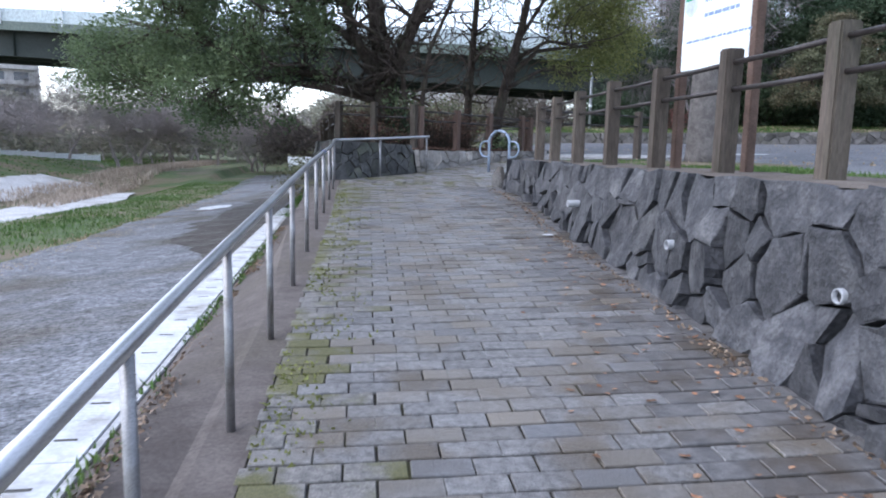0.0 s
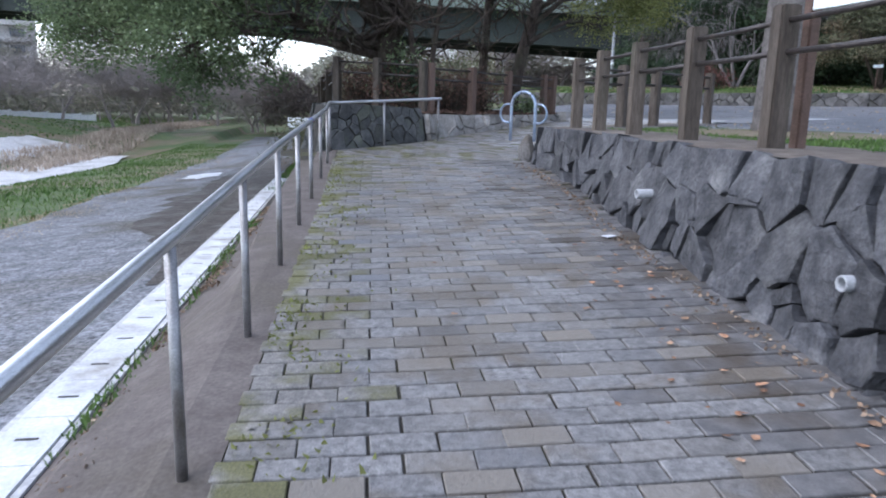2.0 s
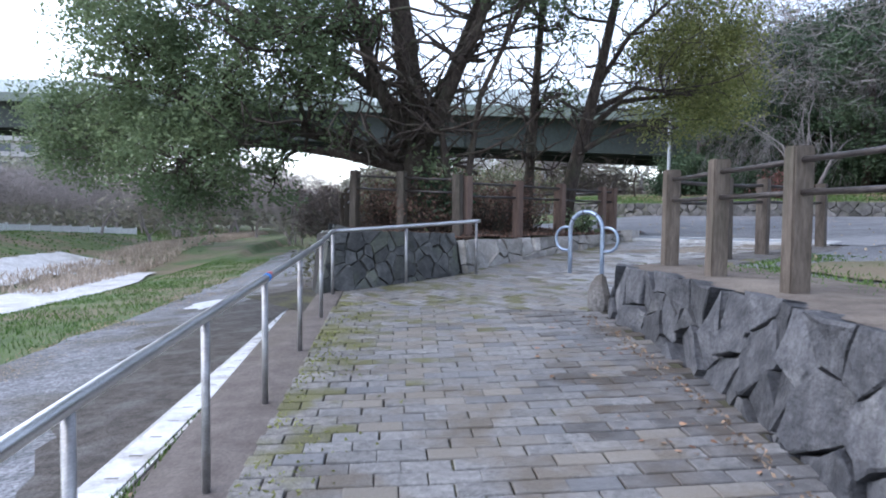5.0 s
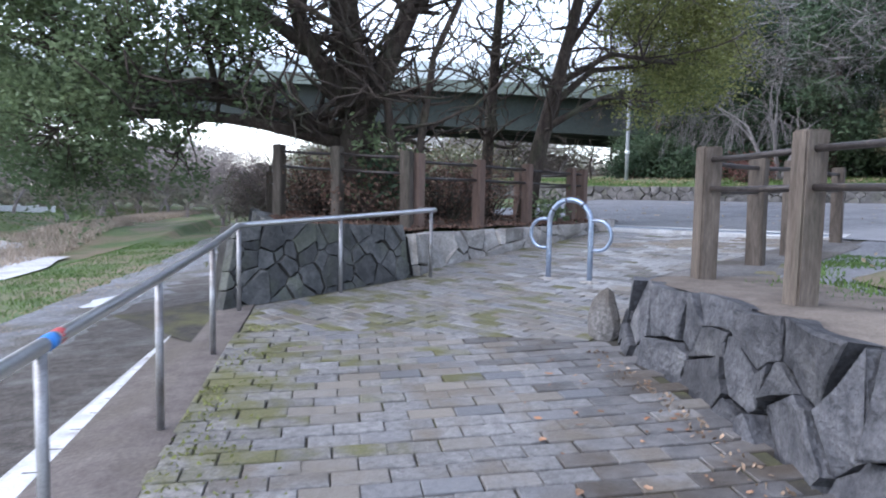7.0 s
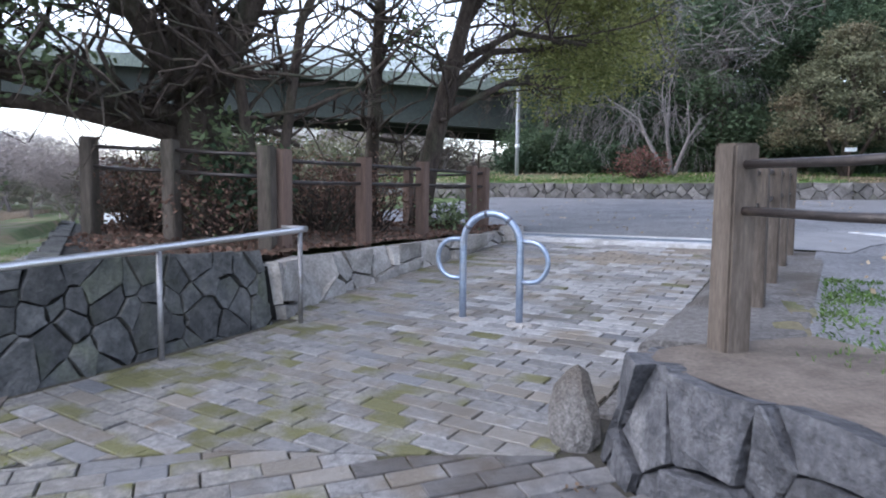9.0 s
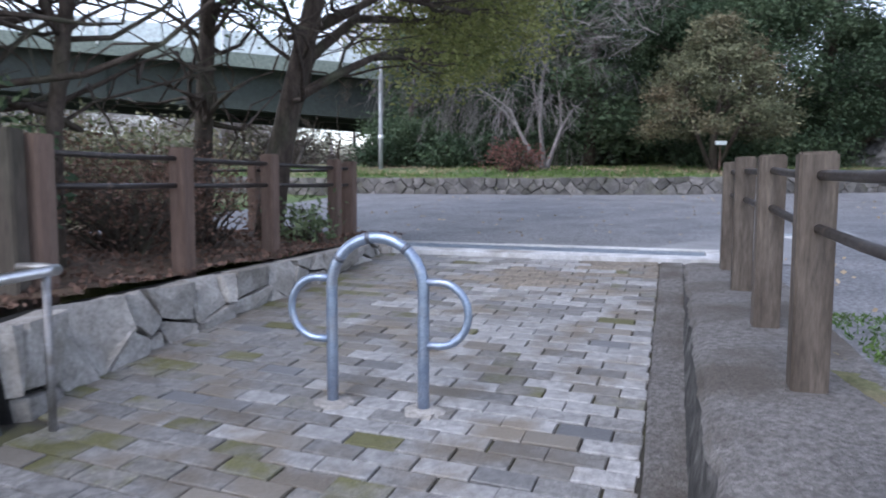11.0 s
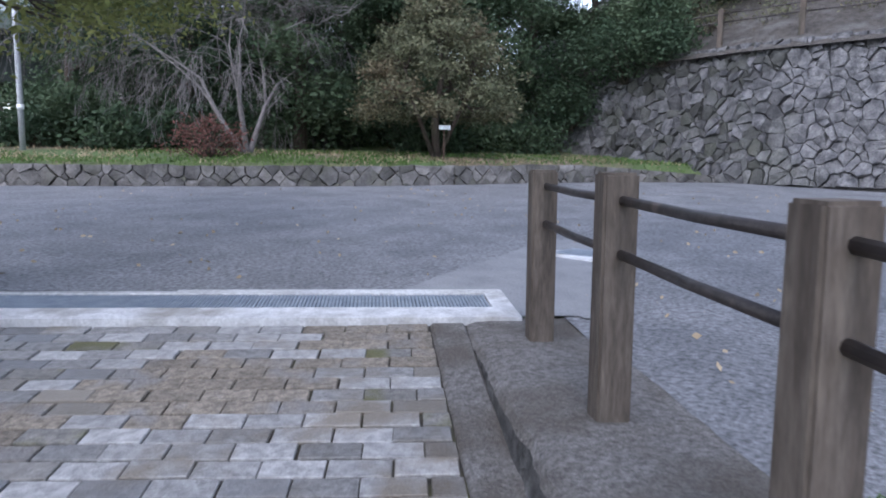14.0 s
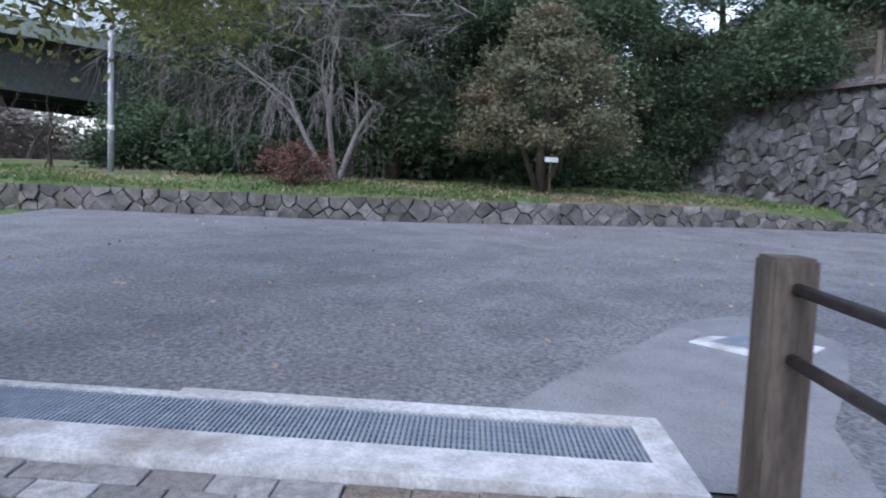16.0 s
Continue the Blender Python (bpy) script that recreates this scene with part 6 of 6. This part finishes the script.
for i, (x, y, r_) in enumerate(((27.6, 20.6, 0.8), (27.2, 18.4, 0.7), (26.9, 16.2, 0.8), (26.6, 14.0, 0.7), (29.0, 19.0, 1.2), (28.6, 15.4, 1.1))):
    bush("terrace_shrub", "straggling brown-green shrub on the leafy bank above the wall", (x, y, 5.8 + 0.5 * max(0, x - 26.2)), (r_, r_, r_ * 0.8), 1100, 0.09, M["leaf_olive"], 150 + i, 8)
# rail fence on the terrace
post_fence("plain timber rail fence on the terrace above the high wall", [(25.0, 13.2), (25.25, 15.4), (25.5, 17.6), (25.9, 19.8), (26.5, 21.8)], lambda x, y: 5.83, M["post_wood"], 15, 5, h=1.15)

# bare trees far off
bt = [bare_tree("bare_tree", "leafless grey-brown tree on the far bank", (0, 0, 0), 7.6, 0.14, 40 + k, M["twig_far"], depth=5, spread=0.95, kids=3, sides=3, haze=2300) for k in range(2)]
rnd = random.Random(9)
spots = []
for k in range(22):
    spots.append((rnd.uniform(-62, -27), rnd.uniform(46, 100)))
for k in range(14):
    spots.append((rnd.uniform(-24, 4), rnd.uniform(66, 105)))
for k in range(14):
    spots.append((rnd.uniform(2, 26), rnd.uniform(50, 75)))
for k in range(22):
    spots.append((rnd.uniform(-44, -12), rnd.uniform(84, 112)))
for i, (x, y) in enumerate(spots):
    sc = rnd.uniform(0.7, 1.25)
    copy_thing(bt[i % 2], pose(x, y, ground_z(x, y) - 0.1, 0, 0, rnd.uniform(0, 360)) @ Matrix.Diagonal((sc * 1.2, sc * 1.2, sc, 1)))
bt[0].matrix_world = pose(-38, 50, ground_z(-38, 50))
bt[1].matrix_world = pose(-46, 62, ground_z(-46, 62))
rng = np.random.default_rng(4)
n = 60000
hx = rng.uniform(-120, 60, n)
hy = 118 + 12 * rng.normal(size=n)
hz = rng.uniform(0, 1, n) ** 0.8 * (7.5 + 4 * np.sin(hx * 0.06) + 2.5 * np.sin(hx * 0.23 + 1))
# The belt looks hazy through its pale colour alone.
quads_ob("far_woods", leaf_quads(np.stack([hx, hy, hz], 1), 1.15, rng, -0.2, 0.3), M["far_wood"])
tagged(bpy.data.objects["far_woods"], "hazy belt of olive-brown woods in the distance", "woods", kind="stuff")

n = 42000
hx = rng.uniform(-6, 34, n)
hy = 66 - 0.35 * hx + 4 * rng.normal(size=n)
hz = rng.uniform(0, 1, n) * (4.6 + 1.1 * np.sin(hx * 0.5) + 0.7 * np.sin(hx * 1.7 + 1))
quads_ob("thicket", leaf_quads(np.stack([hx, hy, hz], 1), 0.75, rng, -0.3, 0.16), M["thicket"])
tagged(bpy.data.objects["thicket"], "grey-brown winter thicket beyond the viaduct", "bushes", kind="stuff")

# ---- grasses ----
def grass(name, label, pts, h, material, seed, lean=0.35, width=0.008):
    rng = np.random.default_rng(seed)
    p = np.array(pts)
    n = len(p)
    L = h * rng.uniform(0.45, 1.3, n)
    d = np.stack([rng.normal(size=n) * lean, rng.normal(size=n) * lean, np.ones(n)], 1)
    a = rng.uniform(0, 6.28, n)
    s = np.stack([np.cos(a), np.sin(a), np.zeros(n)], 1) * width * rng.uniform(0.6, 1.5, n)[:, None]
    tip = p + d * L[:, None]
    mid = p + d * L[:, None] * 0.5
    v = np.stack([p - s, p + s, mid + s * 0.8, tip], 1).reshape(-1, 3)
    ob = quads_ob(name, v, material)
    return tagged(ob, label, "grass", kind="stuff")


rng = np.random.default_rng(6)


def scatter(n, fx, keep_=0.0, scale=0.6):
    out = []
    while len(out) < n:
        x, y = fx()
        if noise.noise((x * scale, y * scale, 4)) + rng.uniform(-0.35, 0.35) > keep_:
            out.append((x, y))
    return out


P = scatter(16000, lambda: (-5.0 - rng.uniform(0, 1) ** 0.8 * 4.6, rng.uniform(2, 50)), -0.2)
grass("verge_grass", "short green grass verge beside the gravel path", [(x, y, path_z(x, y)) for x, y in P], 0.10, M["grass"], 1, width=0.012)
P = scatter(9000, lambda: (-4.75 + rng.normal() * 0.38, rng.uniform(2, 40)), 0.0)
grass("verge_dry_grass", "dry straw along the gravel edge", [(x, y, path_z(x, y)) for x, y in P], 0.07, M["grass_dry"], 2, lean=0.9, width=0.008)
P = scatter(2200, lambda: (-0.9 - rng.uniform(0, 0.35), rng.uniform(17, 40)), -0.2)
grass("path_weeds", "weeds along the planter side of the path", [(x, y, path_z(x, y)) for x, y in P], 0.13, M["grass"], 3, width=0.012)
P = scatter(14000, lambda: (-13.0 - rng.uniform(0, 1) * 4.5, rng.uniform(36, 95)), -0.3, 0.2)
PB = scatter(12000, lambda: (-19.0 - rng.uniform(0, 1) * 26, rng.uniform(40, 105)), -0.3, 0.15)
grass("far_bank_grass", "bright green mown grass on the far river bank", [(x, y, ground_z(x, y)) for x, y in PB], 0.10, M["grass"], 14, width=0.07)
grass("reeds", "pale dry reeds along the river bank", [(x, y, path_z(x, y)) for x, y in P], 0.4, M["reed"], 4, width=0.03)
P = scatter(6000, lambda: (4.0 + rng.uniform(0, 1) ** 0.9 * 2.6, rng.uniform(1.5, 12.3)), 0.02)
grass("shelf_grass", "fresh green grass tufts behind the post fence", [(x, y, max(TOP, up_z(x, y)) - 0.01) for x, y in P], 0.055, M["grass"], 5, width=0.009)
P = scatter(1300, lambda: xy(rng.uniform(-6.6, -2.6), -0.48 - abs(rng.normal()) * 0.3), 0.1, 1.3)
grass("yard_moss", "low green tufts at the edge of the yard", [(x, y, up_z(x, y) - 0.014) for x, y in P], 0.03, M["grass"], 6, lean=1.0, width=0.009)


def bank_pt():
    i = int(rng.integers(1, 7))
    a, b = LOWWALL[i], LOWWALL[i + 1]
    f, d = rng.uniform(), 0.35 + rng.uniform() ** 1.2 * 4.2
    L = math.hypot(b[0] - a[0], b[1] - a[1])
    return a[0] + (b[0] - a[0]) * f - (b[1] - a[1]) / L * d, a[1] + (b[1] - a[1]) * f + (b[0] - a[0]) / L * d


P = scatter(15000, bank_pt, -0.1, 0.35)
grass("bank_grass", "green grass on the bank behind the low wall", [(x, y, ground_z(x, y)) for x, y in P], 0.07, M["grass"], 7, width=0.016)
P = scatter(3000, bank_pt, 0.15, 0.5)
grass("bank_dry_grass", "straw-coloured dry grass on the bank", [(x, y, ground_z(x, y)) for x, y in P], 0.09, M["grass_dry"], 8, lean=0.9, width=0.014)
P = scatter(900, lambda: (-0.99 + rng.uniform(-0.05, 0.10), rng.uniform(1.0, 14)), 0.12, 1.2)
grass("joint_weeds", "small weeds along the drain covers", [(x, y, path_z(x, y) + 0.05) for x, y in P], 0.05, M["grass"], 9, width=0.008)
# leaf litter in the planter
P = np.array([(x, y, mound_z(x, y) + 0.02) for x, y in [(rng.uniform(-0.3, 6.6), rng.uniform(14.6, 23)) for _ in range(9000)] if in_planter(x, y)])
lf = quads_ob("leaf_litter", leaf_quads(P, 0.06, rng, 0.0, 0.6), M["brush"])
tagged(lf, "brown fallen leaves covering the planter mound", "leaves", kind="stuff")

# pale flecks of dry leaf on road and path
P = [xy(rng.uniform(1.0, 10.5), rng.uniform(-9, 6)) for _ in range(260)] + [xy(rng.uniform(-5, 1), rng.uniform(-7, -0.6)) for _ in range(140)]
P = np.array([(x, y, up_z(x, y) + 0.03) for x, y in P])
fk = quads_ob("dry_flecks", leaf_quads(P, 0.055, rng, 0.0, 0.7) * np.array([1, 1, 1]), M["grass_dry"])
tagged(fk, "pale dry leaf flecks scattered on the asphalt", "leaves", kind="stuff")
for i, (x, y, sc) in enumerate(((18.5, 38.5, 1.0), (23.5, 36.5, 1.1), (27.5, 35.0, 1.5), (31.0, 31.5, 1.6), (20.5, 44.0, 1.6))):
    copy_thing(bt[i % 2], pose(x, y, ground_z(x, y), 0, 0, 70 * i) @ Matrix.Diagonal((sc * 0.8, sc * 0.8, sc, 1)))
P = []
while len(P) < 1100:
    y = rng.uniform(1.0, 14.0)
    x = left_x(y) + 0.12 + abs(rng.normal()) * 0.22
    if noise.noise((x * 2, y * 2, 8)) > -0.02:
        P.append((x, y, ramp_z(x, y)))
grass("edge_moss", "tiny moss and weed tufts in the paving joints", P, 0.018, M["leaf_yellow"], 12, lean=0.8, width=0.010)
bare_tree("small_bare_tree", "small dark leafless tree on the grass beyond the lamp", (11.7, 34.6, ground_z(11.7, 34.6)), 3.6, 0.06, 51, M["bark"], depth=5, spread=0.8, kids=3)

# ---- fallen leaves on the paving ----
rnd = random.Random(31)
leaf_me = []
for k in range(3):
    n = 7
    vs = [(0, 0, 0.004)] + [(0.028 * math.cos(2 * math.pi * i / n) * rnd.uniform(0.7, 1.3), 0.018 * math.sin(2 * math.pi * i / n) * rnd.uniform(0.7, 1.3), rnd.uniform(0.0, 0.012)) for i in range(n)]
    leaf_me.append(mesh_of("fallen_leaf", vs, [(0, 1 + i, 1 + (i + 1) % n) for i in range(n)], M["dead_leaf"]))
for k in range(190):
    y = rnd.uniform(1.5, 12.3)
    x = lerp_line(WALL, y) - 0.08 - abs(rnd.gauss(0, 0.5))
    if x < left_x(y) + 0.2:
        continue
    o = new("fallen_leaf", leaf_me[k % 3])
    o.matrix_world = pose(x, y, ramp_z(x, y) + 0.006, rnd.uniform(-6, 6), rnd.uniform(-6, 6), rnd.uniform(0, 360)) @ Matrix.Scale(rnd.uniform(0.35, 1.1), 4)
    tagged(o, "small brown fallen leaf on the paving", "leaf", "fallen leaves")

# ---- litter of leaves by the drain covers and the wall's foot ----
P = []
while len(P) < 1500:
    y = rng.uniform(0.5, 14.0)
    x = -0.95 + abs(rng.normal()) * 0.07
    if noise.noise((x * 2, y * 1.4, 5)) > -0.1:
        P.append((x, y, path_z(-1.05, y) + 0.065 + 0.35 * max(0, x + 0.98)))
for _ in range(700):
    y = rng.uniform(0.5, 12.4)
    x = lerp_line(WALL, y) - 0.03 - abs(rng.normal()) * 0.07
    P.append((x, y, ramp_z(x, y) + 0.012))
lf = quads_ob("leaf_scraps", leaf_quads(np.array(P), 0.034, rng, 0.0, 0.6), M["scrap"])
tagged(lf, "brown leaf scraps and crumbs along the ramp's edges", "leaves", kind="stuff")

# ---- block paving ----
BL, BW, GAP, COURSE = 0.277, 0.1475, 0.008, 0.013


def paver_piece(l, w):
    """A block with a worn chamfer, top at z 0."""
    return paver_from([(-l / 2, -w / 2), (l / 2, -w / 2), (l / 2, w / 2), (-l / 2, w / 2)])


def paver_from(poly):
    """A worn block of any convex outline."""
    n_ = len(poly)
    cx_, cy_ = sum(p[0] for p in poly) / n_, sum(p[1] for p in poly) / n_
    vs = [(x, y, -0.05) for x, y in poly] + [(x, y, -0.005) for x, y in poly]
    for x, y in poly:
        ax, ay = abs(x - cx_), abs(y - cy_)
        vs.append((x - math.copysign(min(0.004, ax * 0.5), x - cx_), y - math.copysign(min(0.004, ay * 0.5), y - cy_), 0.0))
    fs = [tuple(range(2 * n_, 3 * n_))]
    for r in (0, n_):
        for k in range(n_):
            fs.append((r + k, r + (k + 1) % n_, r + n_ + (k + 1) % n_, r + n_ + k))
    return vs, fs


SEAM = [(-0.6, 13.5), (0.55, 13.42), (1.2, 13.36), (1.7, 13.21), (2.27, 12.95), (2.93, 12.69), (3.4, 12.5)]


def seam_at(x):
    """The seam's height and slope at x."""
    x = min(max(x, -0.59), 3.39)
    return lerp_line(SEAM, x, 0), (lerp_line(SEAM, x + 0.01, 0) - lerp_line(SEAM, x - 0.01, 0)) / 0.02


PV = {}
for kind_ in ("paver", "paver_moss", "paver_damp"):
    PV[kind_] = mesh_of(kind_, *paver_piece(BL - GAP, BW - COURSE), M[kind_])
KINDS = ("paver_rest", "paver_moss", "paver_damp", "paver_pale_sheen", "paver_sandy")
SANDY = ((-0.3, 0.95, 0.42), (-1.05, 1.8, 0.55), (-0.75, 0.7, 0.25), (-1.6, 2.7, 0.35))
rest = {k: Soup() for k in KINDS}
rnd = random.Random(17)
todo = []


def lay(x_, y_, ang, kind_, rank, cuts):
    """Plan one block, cut to the given half planes a*x + b*y <= c."""
    l, w = (BL - GAP) / 2, (BW - COURSE) / 2
    ca, sa = math.cos(ang), math.sin(ang)
    poly = [(x_ + ca * p - sa * q, y_ + sa * p + ca * q) for p, q in ((-l, -w), (l, -w), (l, w), (-l, w))]
    whole = poly
    for a, b, c in cuts:
        if any(a * p[0] + b * p[1] > c for p in poly):
            poly = clip(poly, a, b, c)
            if len(poly) < 3:
                return
    area = 0.5 * abs(sum(p[0] * q[1] - q[0] * p[1] for p, q in zip(poly, poly[1:] + poly[:1])))
    if area < 0.0035:
        return
    local = None
    if poly is not whole:
        local = [(ca * (p[0] - x_) + sa * (p[1] - y_), -sa * (p[0] - x_) + ca * (p[1] - y_)) for p in poly]
    todo.append((x_, y_, ang, kind_, rank, local))


# ramp: courses across the slope
j = 0
y = -3.2
while y < 14.6:
    tilt = 0.046 * min(1, max(0, 1 - (y - 3) / 8.5))
    for i in range(-8, 16):
        s = i * BL + (BL / 2 if j % 2 else 0) + 0.1 + rnd.uniform(-0.006, 0.006)
        x_, y_ = s * math.cos(tilt) + 0.054 * y - 0.75, y - s * math.sin(tilt)
        if y_ < 12.6 and x_ - BL * 0.5 > lerp_line(WALL, y_) + 0.02 or x_ > 3.3:
            continue
        sy, sk = seam_at(x_)
        cuts = [(-sk, 1, sy - sk * x_ - 0.006), (-1, 0.05, -left_x(y_) - 0.10 + 0.05 * y_)]
        edge = x_ - left_x(y_)
        kd = 1 if rnd.random() < 0.9 * sstep(0.85, 0.15, edge) + 0.6 * sstep(9.5, 13.0, y_) * sstep(2.1, 0.7, x_) else 0
        if not kd and rnd.random() < 0.85 * sstep(1.25, 0.1, lerp_line(WALL, min(y_, 12.5)) - x_):
            kd = 2
        lay(x_, y_, -tilt, kd, abs(y_ - 4.3) + 0.2 * abs(x_ - 1), cuts)
    y += BW
    j += 1
# upper path: courses parallel to the drain
UA = (VD + UD * 0.045).normalized()
ANG = math.atan2(UA.y, UA.x)
j = 0
u = -0.10 - BW / 2
while u > -9.4:
    for i in range(0, 18):
        v = 0.61 + (i + 0.5) * BL - (BL / 2 if j % 2 else 0) + rnd.uniform(-0.006, 0.006)
        x_, y_ = xy(u + 0.045 * v, v)
        sy, sk = seam_at(x_)
        if y_ < sy - 0.3 or v > 4.25:
            continue
        cuts = [(sk, -1, -sy + sk * x_ - 0.006)]
        cuts.append((-VD.x, -VD.y, -0.605 - VD.dot(O2)))
        cuts.append((VD.x, VD.y, 3.99 + VD.dot(O2)))
        if x_ < 2.2:
            cuts.append((-0.588, 0.809, 0.809 * 14.42 - 0.588 * 0.13 - 0.03))
        if x_ < 0.8:
            cuts.append((-1, 0, -left_x(min(y_, 14.3)) - 0.14))
        r = rnd.random()
        kd = 1 if r < 0.08 + 0.6 * sstep(-4.3, -6.6, u) * sstep(0.8, 2.3, v) + 0.25 * sstep(3.2, 3.8, v) else 0
        # Blocks on the glossy right side get the pale colour with painted sheen.
        if not kd and rnd.random() < 0.62 * sstep(-6.2, -4.0, u) * sstep(3.2, 2.0, v):
            kd = 3
        near = min(math.hypot(u - a, (v - b) * 0.7) / r_ for a, b, r_ in SANDY)
        if rnd.random() < 0.9 * sstep(1.2, 0.5, near):
            kd = 4
        lay(x_, y_, ANG, kd, 3.2 + 0.9 * math.hypot(x_ - 6.3, y_ - 16.4), cuts)
    u -= BW
    j += 1
todo.sort(key=lambda q: q[4])
made = 0
for x_, y_, ang, kd, _, local in todo:
    z = ramp_z(x_, y_) + rnd.uniform(-0.004, 0.004)
    gx_, gy_ = 0.0154 + 0.0094 * x_, 0.0654 - 0.00056 * y_
    nrm_ = Vector((-gx_ + rnd.uniform(-0.012, 0.012), -gy_ + rnd.uniform(-0.012, 0.012), 1)).normalized()
    q = Vector((0, 0, 1)).rotation_difference(nrm_).to_matrix().to_4x4()
    m = Matrix.Translation((x_, y_, z)) @ q @ Matrix.Rotation(ang + (0 if local else rnd.uniform(-0.012, 0.012)), 4, "Z")
    if made < 300 and not local and kd < 3:
        o = new("paver", PV[("paver", "paver_moss", "paver_damp")[kd]])
        o.parent = paving
        o.matrix_basis = m
        made += 1
    else:
        v, f = paver_from(local) if local else paver_piece(BL - GAP, BW - COURSE)
        rest[KINDS[kd]].add(([m @ Vector(p) for p in v], f))
for kind_, so in rest.items():
    tagged(obj("pavers", so.v, so.f, M[kind_], paving), kind="stuff")
